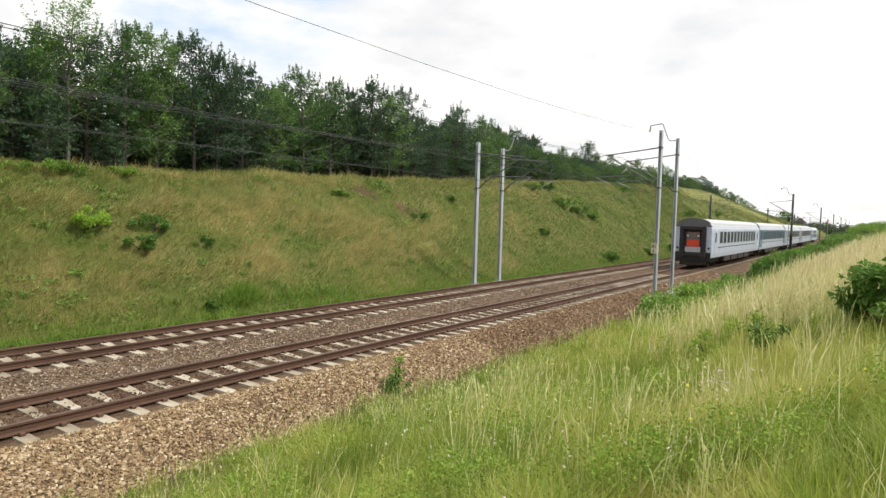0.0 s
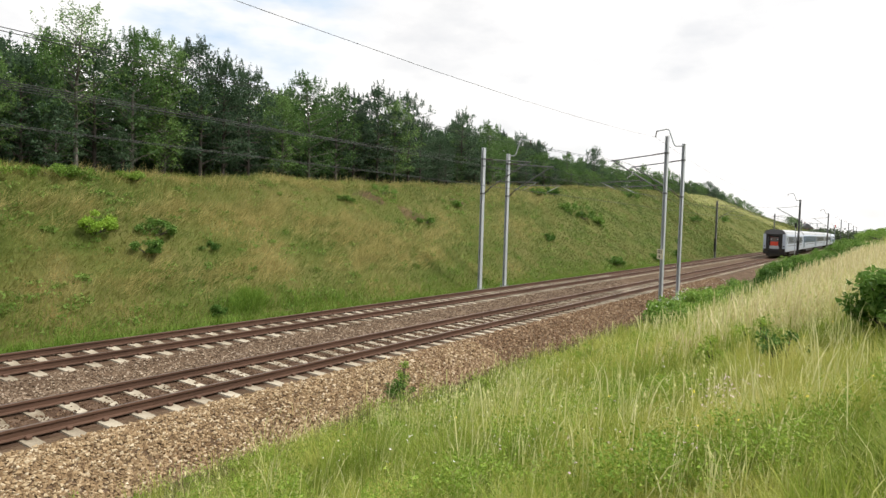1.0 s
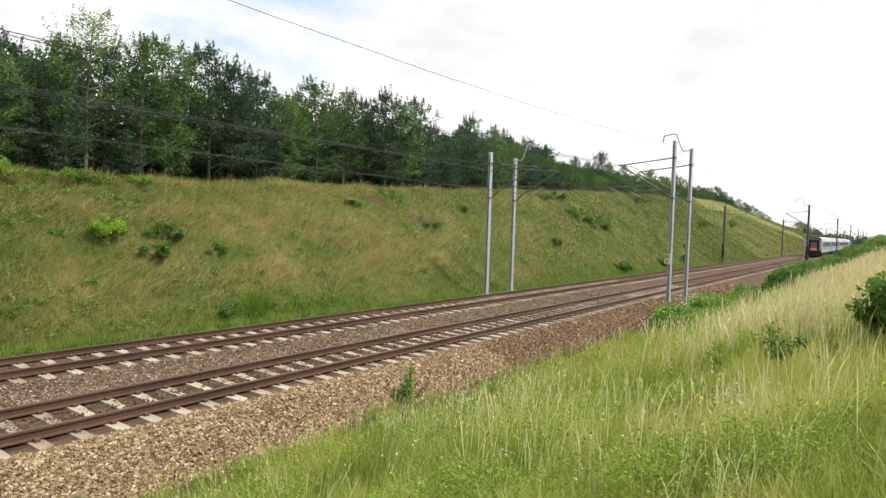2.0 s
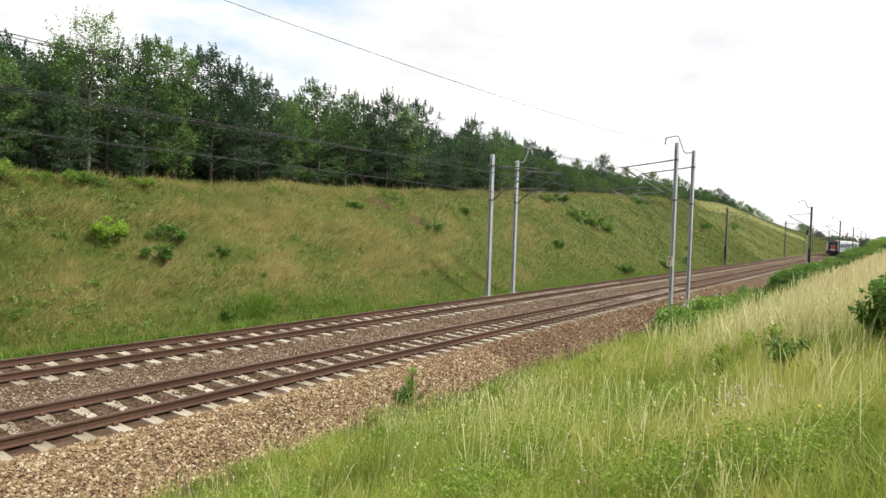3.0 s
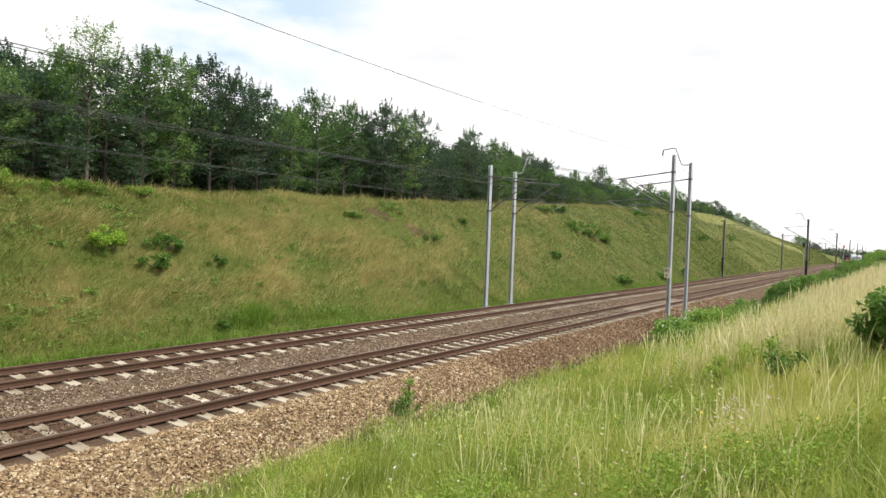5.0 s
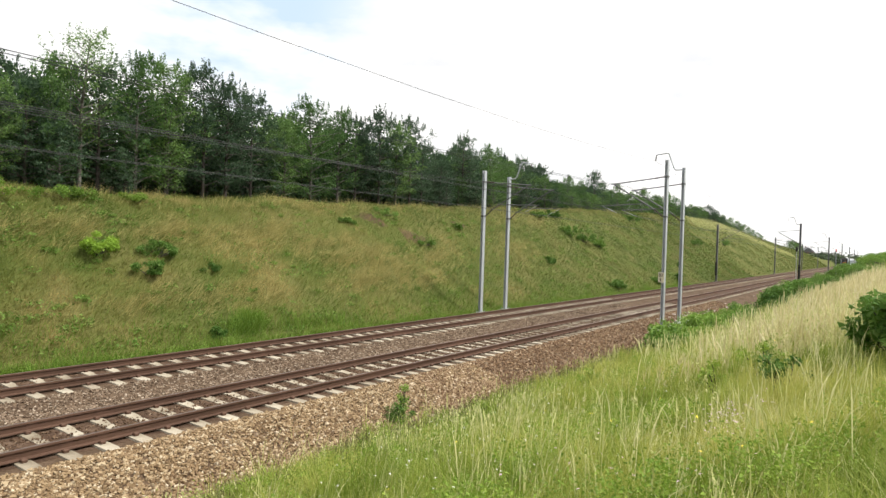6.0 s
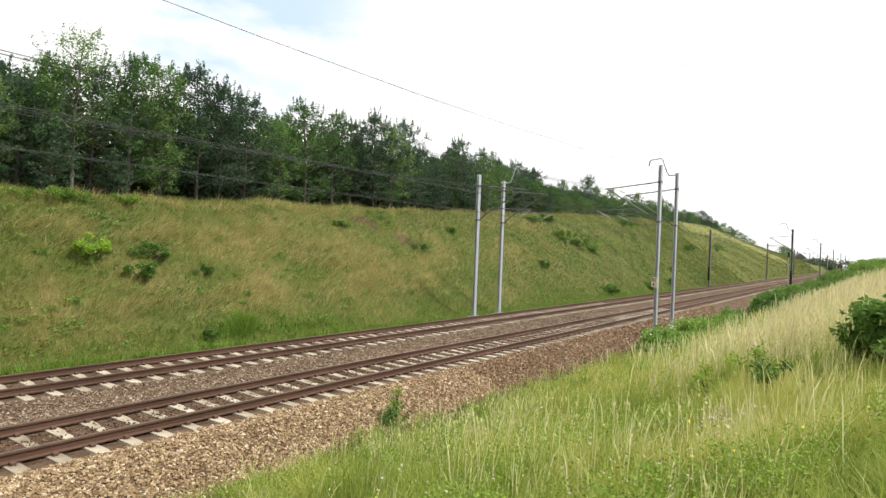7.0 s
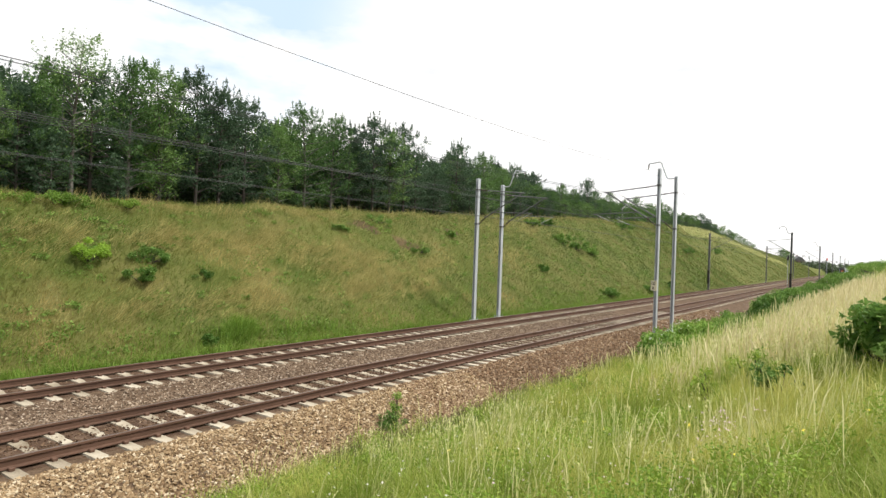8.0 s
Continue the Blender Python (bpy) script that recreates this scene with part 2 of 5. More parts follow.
MAT["soil"] = surface("bare_red_soil", [(0.2, (0.045, 0.034, 0.019)), (0.5, (0.085, 0.062, 0.034)), (0.8, (0.15, 0.11, 0.06))], scale=1.2, fine=14, rough=0.95, bump=0.8, specular=0.1)
MAT["litter"] = leafy("dry_litter", [(0.0, (0.045, 0.024, 0.017)), (0.6, (0.10, 0.055, 0.038)), (1.0, (0.22, 0.14, 0.085))], [(0.3, (0.06, 0.034, 0.022)), (0.7, (0.13, 0.08, 0.05))], 1.0, 0.4, glow=0.15)
MAT["foot_grass"] = leafy("lush_blades", [(0.0, (0.08, 0.17, 0.02)), (1.0, (0.20, 0.31, 0.055))], glow=0.35)
MAT["white_petal"] = plain("white_petals", (0.82, 0.80, 0.78), 0.7)
MAT["pink_petal"] = plain("pale_pink_petals", (0.70, 0.50, 0.62), 0.7)
MAT["yellow_petal"] = plain("yellow_petals", (0.75, 0.60, 0.04), 0.7)
MAT["far_trees"] = leafy("far_leaves", [(0.0, (0.04, 0.07, 0.035)), (1.0, (0.10, 0.13, 0.07))], glow=0.2)
MAT["brick_red"] = plain("far_dull_brick", (0.17, 0.12, 0.10), 0.7)
MAT["stone"] = leafy("ballast_stones", [(0.0, (0.072, 0.044, 0.024)), (0.35, (0.19, 0.128, 0.068)), (0.7, (0.32, 0.24, 0.142)), (0.9, (0.48, 0.40, 0.27)), (1.0, (0.64, 0.57, 0.44))],
                     [(0.3, (0.17, 0.10, 0.055)), (0.7, (0.36, 0.26, 0.155))], 0.9, 0.35, glow=0.0, rough=0.9)
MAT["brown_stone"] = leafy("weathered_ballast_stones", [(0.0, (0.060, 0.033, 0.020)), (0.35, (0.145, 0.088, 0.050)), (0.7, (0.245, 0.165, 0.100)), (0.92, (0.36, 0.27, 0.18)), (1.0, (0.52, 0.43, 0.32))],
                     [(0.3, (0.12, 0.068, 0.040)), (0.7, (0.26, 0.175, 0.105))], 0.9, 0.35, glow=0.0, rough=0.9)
MAT["grey_stone"] = leafy("grey_ballast_stones", [(0.0, (0.06, 0.038, 0.026)), (0.4, (0.15, 0.105, 0.072)), (0.8, (0.29, 0.225, 0.165)), (1.0, (0.52, 0.45, 0.36))],
                     [(0.3, (0.10, 0.065, 0.045)), (0.7, (0.25, 0.185, 0.13))], 0.9, 0.4, glow=0.0, rough=0.9)
MAT["crib_stone"] = leafy("rust_stained_stones", [(0.0, (0.04, 0.023, 0.014)), (0.5, (0.10, 0.06, 0.036)), (0.9, (0.19, 0.125, 0.08)), (1.0, (0.38, 0.30, 0.22))],
                     [(0.3, (0.06, 0.035, 0.02)), (0.7, (0.14, 0.09, 0.055))], 1.2, 0.4, glow=0.0, rough=0.9)

# ---------------------------------------------------------------- mesh helpers
def part(name, bm, material, parent=None, label=""):
    me = bpy.data.meshes.new(name)
    bm.to_mesh(me)
    bm.free()
    me.materials.append(material)
    ob = new(name, me)
    ob.parent = parent
    return tagged(ob, label)


def sheet(name, verts, faces, material, parent=None, smooth=False):
    """One mesh from arrays: verts (n, 3), faces (m, k)."""
    verts, faces = np.asarray(verts, np.float32), np.asarray(faces, np.int32)
    me = bpy.data.meshes.new(name)
    k = faces.shape[1]
    me.vertices.add(len(verts))
    me.vertices.foreach_set("co", verts.ravel())
    me.loops.add(faces.size)
    me.loops.foreach_set("vertex_index", faces.ravel())
    me.polygons.add(len(faces))
    me.polygons.foreach_set("loop_start", np.arange(0, faces.size, k, dtype=np.int32))
    me.polygons.foreach_set("use_smooth", np.full(len(faces), smooth))
    me.update(calc_edges=True)
    me.validate()
    me.materials.append(material)
    ob = new(name, me)
    ob.parent = parent
    return ob


def box(bm, x0, x1, y0, y1, z0, z1, bevel=0.0):
    geo = bmesh.ops.create_cube(bm, size=1.0)["verts"]
    for v in geo:
        v.co = Vector(((x0 + x1) / 2 + v.co.x * (x1 - x0), (y0 + y1) / 2 + v.co.y * (y1 - y0), (z0 + z1) / 2 + v.co.z * (z1 - z0)))
    if bevel:
        edges = list({e for v in geo for e in v.link_edges})
        bmesh.ops.bevel(bm, geom=edges, offset=bevel, segments=1, affect="EDGES")


def rod(bm, a, b, r0, r1=None, n=8):
    a, b = Vector(a), Vector(b)
    r1 = r0 if r1 is None else r1
    d = b - a
    turn = d.to_track_quat("Z", "Y").to_matrix().to_4x4()
    bmesh.ops.create_cone(bm, cap_ends=True, segments=n, radius1=r0, radius2=r1, depth=d.length,
                          matrix=Matrix.Translation((a + b) / 2) @ turn)


def along_x(bm, profile, x0, x1):
    """A closed (y, z) outline drawn out from x0 to x1."""
    a = [bm.verts.new((x0, y, z)) for y, z in profile]
    b = [bm.verts.new((x1, y, z)) for y, z in profile]
    n = len(profile)
    for i in range(n):
        bm.faces.new((a[i], a[(i + 1) % n], b[(i + 1) % n], b[i]))
    bm.faces.new(a[::-1])
    bm.faces.new(b)
    bmesh.ops.recalc_face_normals(bm, faces=bm.faces[:])


def make(fn, *args, **kw):
    bm = bmesh.new()
    fn(bm, *args, **kw)
    return bm


def thing(name, m, label, category, group="", kind=""):
    ob = new(name)
    ob.matrix_basis = m
    return tagged(ob, label, category, group, kind)


# ---------------------------------------------------------------- lie of the land
NEAR_C, FAR_C, GAUGE = 11.753, 16.310, 1.507
TOE, FOOT = 8.75, 20.2
CREST_X = [-200, -40, 9, 17, 29, 49, 74, 103, 151, 193, 223, 261, 334, 404, 600, 900]
CREST_Z = [3.0, 4.6, 5.15, 5.4, 6.0, 7.1, 8.7, 10.4, 12.3, 13.7, 11.8, 9.0, 6.6, 3.2, 0.8, 0.0]


def bumps(x, y):
    return (0.5 * np.sin(0.31 * x + 0.7 * y + 1.3) * np.sin(0.23 * y - 0.11 * x) + 0.28 * np.sin(0.83 * x - 0.61 * y)
            + 0.2 * np.sin(1.7 * x + 1.1 * y + 0.4) * np.sin(1.3 * y - 0.7 * x) + 0.1 * np.sin(3.1 * x + 2.3 * y))


def toe(x):
    return np.interp(x, [14, 25, 40, 60, 110], [TOE, 8.35, 7.6, 7.1, 6.9])


def height(x, y):
    x, y = np.asarray(x, float), np.asarray(y, float)
    edge = toe(x)
    steep = np.interp(x, [-60, 4, 18, 40, 65, 200, 400, 700], [0.305, 0.315, 0.340, 0.415, 0.54, 0.55, 0.30, 0.02])
    near = -0.78 + steep * (edge - y)
    top = np.interp(x, [-60, 20, 60, 250, 400, 700], [4.0, 4.5, 6.5, 7.0, 3.0, 0.2])
    near = np.where(near > top - 1.0, top - 1.0 + (1 - np.exp(-np.maximum(near - top + 1.0, 0))), near)
    crest = np.interp(x, CREST_X, CREST_Z)
    far = -0.55 + (y - FOOT) / 1.35
    far = np.where(far > crest - 0.5, crest - 0.5 + 0.5 * (1 - np.exp(-np.maximum(far - crest + 0.5, 0) / 0.5)), far)
    far = far + np.clip(y - 5 - FOOT - 1.35 * (crest + 0.55), 0, 28) * 0.14
    z = np.where(y < edge, near, np.where(y > FOOT, far, -0.78 + 0.23 * np.clip((y - TOE) / (FOOT - TOE), 0, 1)))
    fade = np.clip(np.where(y < 14, edge - y, y - FOOT) / 2.0, 0, 1) * np.clip(1.4 - np.abs(x) / 500, 0, 1)
    return z + bumps(x, y) * fade * np.where(y < 14, 0.12, 0.30)


def ground():
    xs = np.concatenate([np.linspace(-3500, -60, 10), np.arange(-50, -4, 4.0), np.arange(-4, 60, 0.5), np.arange(60, 140, 1.5),
                         np.arange(140, 460, 6.0), np.arange(460, 900, 40), np.linspace(950, 4500, 14)])
    ys = np.concatenate([np.linspace(-3500, -60, 10), np.arange(-50, -12, 4.0), np.arange(-12, 9, 0.5), np.arange(9, 20, 1.0),
                         np.arange(20, 46, 0.5), np.arange(46, 110, 6.0), np.linspace(130, 3500, 12)])
    X, Y = np.meshgrid(xs, ys, indexing="ij")
    Z = height(X, Y)
    far = np.clip((np.hypot(X, Y) - 500) / 600, 0, 1)
    Z = Z * (1 - far)
    n, k = len(xs), len(ys)
    i, j = np.meshgrid(np.arange(n - 1), np.arange(k - 1), indexing="ij")
    a = (i * k + j).ravel()
    ob = sheet("ground", np.stack([X, Y, Z], -1).reshape(-1, 3), np.stack([a, a + k, a + k + 1, a + 1], 1), MAT["earth"], smooth=True)
    tagged(ob, "grassy earth of a railway cutting with two sloping banks", "ground", kind="structure")


ground()


# ---------------------------------------------------------------- ballast
def ballast():
    bm = bmesh.new()
    prof = [(TOE - 0.25, -0.86), (TOE + 0.15, -0.72), (9.6, -0.42), (10.05, -0.25), (10.4, -0.225), (13.1, -0.225), (13.6, -0.25), (14.05, -0.28), (14.5, -0.25),
            (15.0, -0.225), (17.65, -0.225), (18.1, -0.25), (18.9, -0.55), (19.3, -0.72), (19.3, -1.2), (TOE - 0.25, -1.2)]
    along_x(bm, prof, -60, 900)
    ob = part("ballast_bed", bm, MAT["ballast_bed"])
    tagged(ob, "bed of crushed tan and brown stone under two tracks", "ballast", kind="structure")
    bm = bmesh.new()
    for c in (NEAR_C, FAR_C):
        box(bm, -60, 46, c - 0.95, c + 0.95, -0.3, -0.221)
        box(bm, 46, 900, c - 0.95, c + 0.95, -0.3, -0.178)
    ob = part("ballast_crib", bm, MAT["crib"])
    tagged(ob, "dark rust-stained ballast between the rails", "ballast", kind="structure")


def stones(name, label, mat, spans, seed, lift=0.0):
    """Loose stones as eight-sided lumps; spans: count, x0, x1, y0, y1, size."""
    rng = np.random.default_rng(seed)
    base = np.array([(1, 0, 0), (-1, 0, 0), (0, 1, 0), (0, -1, 0), (0, 0, 1), (0, 0, -1)], float)
    tri = np.array([(0, 2, 4), (2, 1, 4), (1, 3, 4), (3, 0, 4), (2, 0, 5), (1, 2, 5), (3, 1, 5), (0, 3, 5)])
    vs = []
    by, bz = [TOE - 0.25, TOE + 0.15, 9.6, 10.05, 10.4, 13.1, 13.6, 14.05, 14.5, 15.0, 17.65, 18.1, 18.9], \
             [-0.80, -0.72, -0.42, -0.25, -0.222, -0.222, -0.25, -0.28, -0.25, -0.222, -0.222, -0.25, -0.55]
    for n, x0, x1, y0, y1, size in spans:
        u = rng.random(n)
        x = x0 + (x1 - x0) * u ** 1.5
        y = rng.uniform(y0, y1, n)
        z = np.interp(y, by, bz) + rng.uniform(-0.01, 0.022, n) - (0.012 if size < 0.03 else 0.0) + lift
        s = size * rng.uniform(0.55, 1.35, n) * (1 + 0.3 * u)
        v = base[None] * rng.uniform(0.6, 1.25, (n, 6, 1)) + rng.normal(0, 0.22, (n, 6, 3))
        q = rng.normal(size=(n, 3, 3))
        q, _ = np.linalg.qr(q)
        v = np.einsum("nij,nkj->nki", q, v) * s[:, None, None] * np.array([1, 1, 0.8])
        vs.append(v + np.stack([x, y, z], -1)[:, None, :])
    v = np.concatenate(vs)
    f = (np.arange(len(v))[:, None, None] * 6 + tri[None]).reshape(-1, 3)
    ob = sheet(name, v.reshape(-1, 3), f, mat)
    tagged(ob, label, "ballast stones", kind="stuff")


ballast()


def verge():
    """Gravel that runs out over the flat strip between ballast and bank."""
    xs = np.concatenate([np.arange(12, 60, 1.0), np.arange(60, 320, 10.0)])
    us = np.linspace(0, 1, 6)
    X, U = np.meshgrid(xs, us, indexing="ij")
    lo = toe(X) - 0.45
    Y = lo + (TOE + 0.1 - lo) * U
    Z = height(X, Y) + 0.03
    n, k = len(xs), len(us)
    i, j = np.meshgrid(np.arange(n - 1), np.arange(k - 1), indexing="ij")
    a = (i * k + j).ravel()
    ob = sheet("gravel_verge", np.stack([X, Y, Z], -1).reshape(-1, 3), np.stack([a, a + k, a + k + 1, a + 1], 1), MAT["ballast_bed"], smooth=True)
    tagged(ob, "gravel strewn strip beside the ballast", "gravel", kind="structure")


verge()


# ---------------------------------------------------------------- tracks
def rail_bm(x0, x1):
    prof = [(-0.075, -0.172), (0.075, -0.172), (0.075, -0.158), (0.012, -0.140), (0.012, -0.05), (0.036, -0.038), (0.036, -0.006),
            (0.030, 0.0), (-0.030, 0.0), (-0.036, -0.006), (-0.036, -0.038), (-0.012, -0.05), (-0.012, -0.140), (-0.075, -0.158)]
    bm = bmesh.new()
    along_x(bm, prof, x0, x1)
    return bm


def sleeper_bm():
    bm = bmesh.new()
    rows = [(-1.3, 0.15, 0.10, -0.195), (-1.22, 0.15, 0.115, -0.182), (-0.45, 0.15, 0.115, -0.182), (-0.3, 0.13, 0.095, -0.200),
            (0.3, 0.13, 0.095, -0.200), (0.45, 0.15, 0.115, -0.182), (1.22, 0.15, 0.115, -0.182), (1.3, 0.15, 0.10, -0.195)]
    rings = []
    for y, wb, wt, z in rows:
        rings.append([bm.verts.new(p) for p in ((-wb, y, -0.40), (wb, y, -0.40), (wt, y, z), (-wt, y, z))])
    for a, b in zip(rings, rings[1:]):
        for i in range(4):
            bm.faces.new((a[i], a[(i + 1) % 4], b[(i + 1) % 4], b[i]))
    bm.faces.new(rings[0])
    bm.faces.new(rings[-1][::-1])
    bmesh.ops.recalc_face_normals(bm, faces=bm.faces[:])
    return bm


def track(name, centre, near):
    t = thing(name, pose(0, centre, 0), "straight railway track of rusty rails on pale concrete sleepers", "railway track", "tracks", "structure")
    for side in (-1, 1):
        r = part("rail", rail_bm(-60, 900), MAT["rust"], t, "rusty steel rail with a worn bright head")
        r.location.y = side * GAUGE / 2
        r.data.materials.append(MAT["railhead"])
        for p in r.data.polygons:
            if p.normal.z > 0.9 and p.center.z > -0.01:
                p.material_index = 1
    rng = random.Random(5 if near else 6)
    first = part("sleeper", sleeper_bm(), MAT["concrete"], t)
    mesh, x = first.data, 3.96 - 0.6 * 20
    first.location.x = x
    clip = bmesh.new()
    box(clip, -0.045, 0.045, -0.05, 0.05, -0.185, -0.125, 0.012)
    clip_mesh = None
    for i in range(1, 290):
        s = new("sleeper", mesh)
        s.parent = t
        s.location = (x + 0.6 * i + rng.uniform(-0.012, 0.012), rng.uniform(-0.012, 0.012), rng.uniform(-0.012, 0.0))
        s.rotation_euler.z = rng.uniform(-0.008, 0.008)
        if 8 < i < (62 if near else 55):
            for y in (-GAUGE / 2 - 0.115, -GAUGE / 2 + 0.115, GAUGE / 2 - 0.115, GAUGE / 2 + 0.115):
                if clip_mesh is None:
                    c = part("rail_clip", clip, MAT["rust"], s)
                    clip_mesh = c.data
                else:
                    c = new("rail_clip", clip_mesh)
                    c.parent = s
                c.location.y = y
    # the far run of sleepers
    bm = bmesh.new()
    for i in range(290, 900):
        box(bm, x + 0.6 * i - 0.12, x + 0.6 * i + 0.12, -1.3, 1.3, -0.4, -0.183)
    tagged(part("far_sleepers", bm, MAT["concrete"], t), kind="stuff")


track("track_1", NEAR_C, True)
track("track_2", FAR_C, False)


# ---------------------------------------------------------------- overhead line masts
def h_beam(bm, z0, z1, w=0.15, d=0.27, t=0.02):
    """One rolled H section, flanges facing across the track."""
    h, v, b = d / 2, w / 2, 0.008
    outline = [(-h, -v), (h, -v), (h, -v + t), (b, -v + t), (b, v - t), (h, v - t), (h, v), (-h, v), (-h, v - t), (-b, v - t), (-b, -v + t), (-h, -v + t)]
    low = [bm.verts.new((x, y, z0)) for x, y in outline]
    high = [bm.verts.new((x, y, z1)) for x, y in outline]
    n = len(outline)
    for k in range(n):
        bm.faces.new((low[k], low[(k + 1) % n], high[(k + 1) % n], high[k]))
    bm.faces.new(low[::-1])
    bm.faces.new(high)


def insulator(bm, a, b, r=0.055, n=6):
    a, b = Vector(a), Vector(b)
    rod(bm, a, b, 0.022, n=8)
    for i in range(n):
        p, q = a.lerp(b, (i + 0.3) / n), a.lerp(b, (i + 0.7) / n)
        rod(bm, p, q, r, r * 0.6, n=10)


def mast(x, y, side, top, reach, bracket=0, plate=False, dark=False, lean=0.0, weight=False):
    """An H-section mast whose cantilever reaches out by reach to the track at side (+1: towards +y)."""
    steel = MAT["old_steel"] if dark else MAT["galvanised"]
    z0 = -0.7
    m = thing("catenary_mast", pose(x, y, 0, 0, lean, 0), "dark weathered steel overhead line mast with cantilever arm" if dark else
              "galvanised steel overhead line mast with cantilever arm beside the track", "catenary mast", "masts along the railway")
    part("column", make(h_beam, z0 + 0.25, top, *((0.24, 0.36) if dark else (0.15, 0.27))), steel, m)
    bm = bmesh.new()
    box(bm, -0.4, 0.4, -0.4, 0.4, z0 - 0.5, z0 + 0.22, 0.03)
    part("footing", bm, MAT["footing"], m, "weathered concrete footing")
    bm = bmesh.new()
    box(bm, -0.22, 0.22, -0.22, 0.22, z0 + 0.22, z0 + 0.27)
    for a in (-0.17, 0.17):
        for b in (-0.17, 0.17):
            rod(bm, (a, b, z0 + 0.26), (a, b, z0 + 0.38), 0.02, n=6)
    part("base_plate", bm, steel, m)
    s = side
    # upper tube, strut and registration arm
    part("top_tube", make(rod, (0, s * 0.7, 7.35), (0, s * (reach + 0.15), 7.12), 0.032), MAT["old_steel"], m)
    part("top_insulator", make(insulator, (0, s * 0.14, 7.42), (0, s * 0.7, 7.35)), MAT["ceramic"], m, "brown ribbed insulator")
    part("strut", make(rod, (0, s * 0.6, 5.75), (0, s * reach, 7.12), 0.036), MAT["old_steel"], m)
    part("strut_insulator", make(insulator, (0, s * 0.14, 5.35), (0, s * 0.6, 5.75)), MAT["ceramic"], m, "brown ribbed insulator")
    part("registration_arm", make(rod, (0, s * 0.95, 6.05), (0, s * (reach + 0.7), 5.95), 0.024), MAT["old_steel"], m)
    part("steady_arm", make(rod, (0, s * (reach + 0.6), 5.95), (0, s * (reach - 0.2), 5.58), 0.014), steel, m)
    for zc in (7.42, 5.35):
        bm = bmesh.new()
        box(bm, -0.15, 0.15, -0.09, 0.09, zc - 0.05, zc + 0.05)
        part("clamp", bm, MAT["old_steel"], m)
    if bracket:
        bm = bmesh.new()
        pts = [(0, 0, top - 0.12), (0, s * 0.45, top - 0.12), (0, s * 0.55, top + 0.0), (0, s * 0.85, top + 0.82), (0, s * 0.95, top + 0.88), (0, s * 1.55, top + 0.80)]
        for a, b in zip(pts, pts[1:]):
            rod(bm, a, b, 0.035)
        part("feeder_bracket", bm, steel, m, "bent tube bracket for the feeder wire")
        part("feeder_insulator", make(insulator, (0, s * 1.55, top + 0.8), (0, s * 1.6, top + 0.45)), MAT["ceramic"], m)
    if weight:
        bm = bmesh.new()
        for k in range(9):
            rod(bm, (-0.32, 0, 0.5 + 0.22 * k), (-0.32, 0, 0.69 + 0.22 * k), 0.17, n=12)
        part("tension_weight", bm, MAT["black"], m, "stack of dark round tensioning weights")
        part("weight_rope", make(rod, (-0.32, 0, 2.4), (-0.32, 0, 7.0), 0.012, n=5), MAT["wire"], m)
    if plate:
        bm = bmesh.new()
        box(bm, -0.18, -0.15, -0.24, 0.20, 1.95, 2.47, 0.006)
        pl = part("number_plate", bm, MAT["sign_plate"], m, "cream plate with unreadable dark marks")
        for k, (ya, yb, za, zb) in enumerate(((0.08, 0.13, 2.24, 2.42), (-0.03, 0.02, 2.24, 2.42), (-0.14, -0.09, 2.24, 2.42), (-0.03, 0.05, 2.02, 2.16))):
            bm = bmesh.new()
            box(bm, -0.185, -0.181, ya, yb, za, zb)
            part("mark", bm, MAT["black"], pl)
        pl.matrix_basis = pose(0, 0, 0, 0, 0, -35)
    return m


mast(32.1, 8.95, 1, 8.30, 2.80, plate=True)
mast(35.7, 9.02, 1, 8.35, 2.80, bracket=1)
mast(31.1, 19.40, -1, 8.10, 3.0)
mast(34.1, 19.40, -1, 8.05, 3.0, bracket=1)
for i in range(6):
    x = 98.5 + 63 * i
    mast(x + 1.0, 8.95, 1, 8.35, 2.80, bracket=1, dark=True, weight=i == 0)
    mast(x - 1.5, 19.40, -1, 8.05, 3.0, dark=True, weight=i == 0)


# ---------------------------------------------------------------- overhead wires
SUPPORTS = [-31.0, 33.5, 98.5, 161.5, 224.5, 287.5, 350.5]


def strand(points, r):
    cu = bpy.data.curves.new("wire", "CURVE")
    cu.dimensions, cu.bevel_depth, cu.bevel_resolution = "3D", r, 1
    sp = cu.splines.new("POLY")
    sp.points.add(len(points) - 1)
    for p, co in zip(sp.points, points):
        p.co = (*co, 1)
    return cu


def sag(z0, z1, drop, u):
    return z0 + (z1 - z0) * u - 4 * drop * u * (1 - u)


def wire(name, pts, r, parent):
    ob = new(name, strand(pts, r))
    ob.data.materials.append(MAT["wire"])
    ob.parent = parent
    return ob


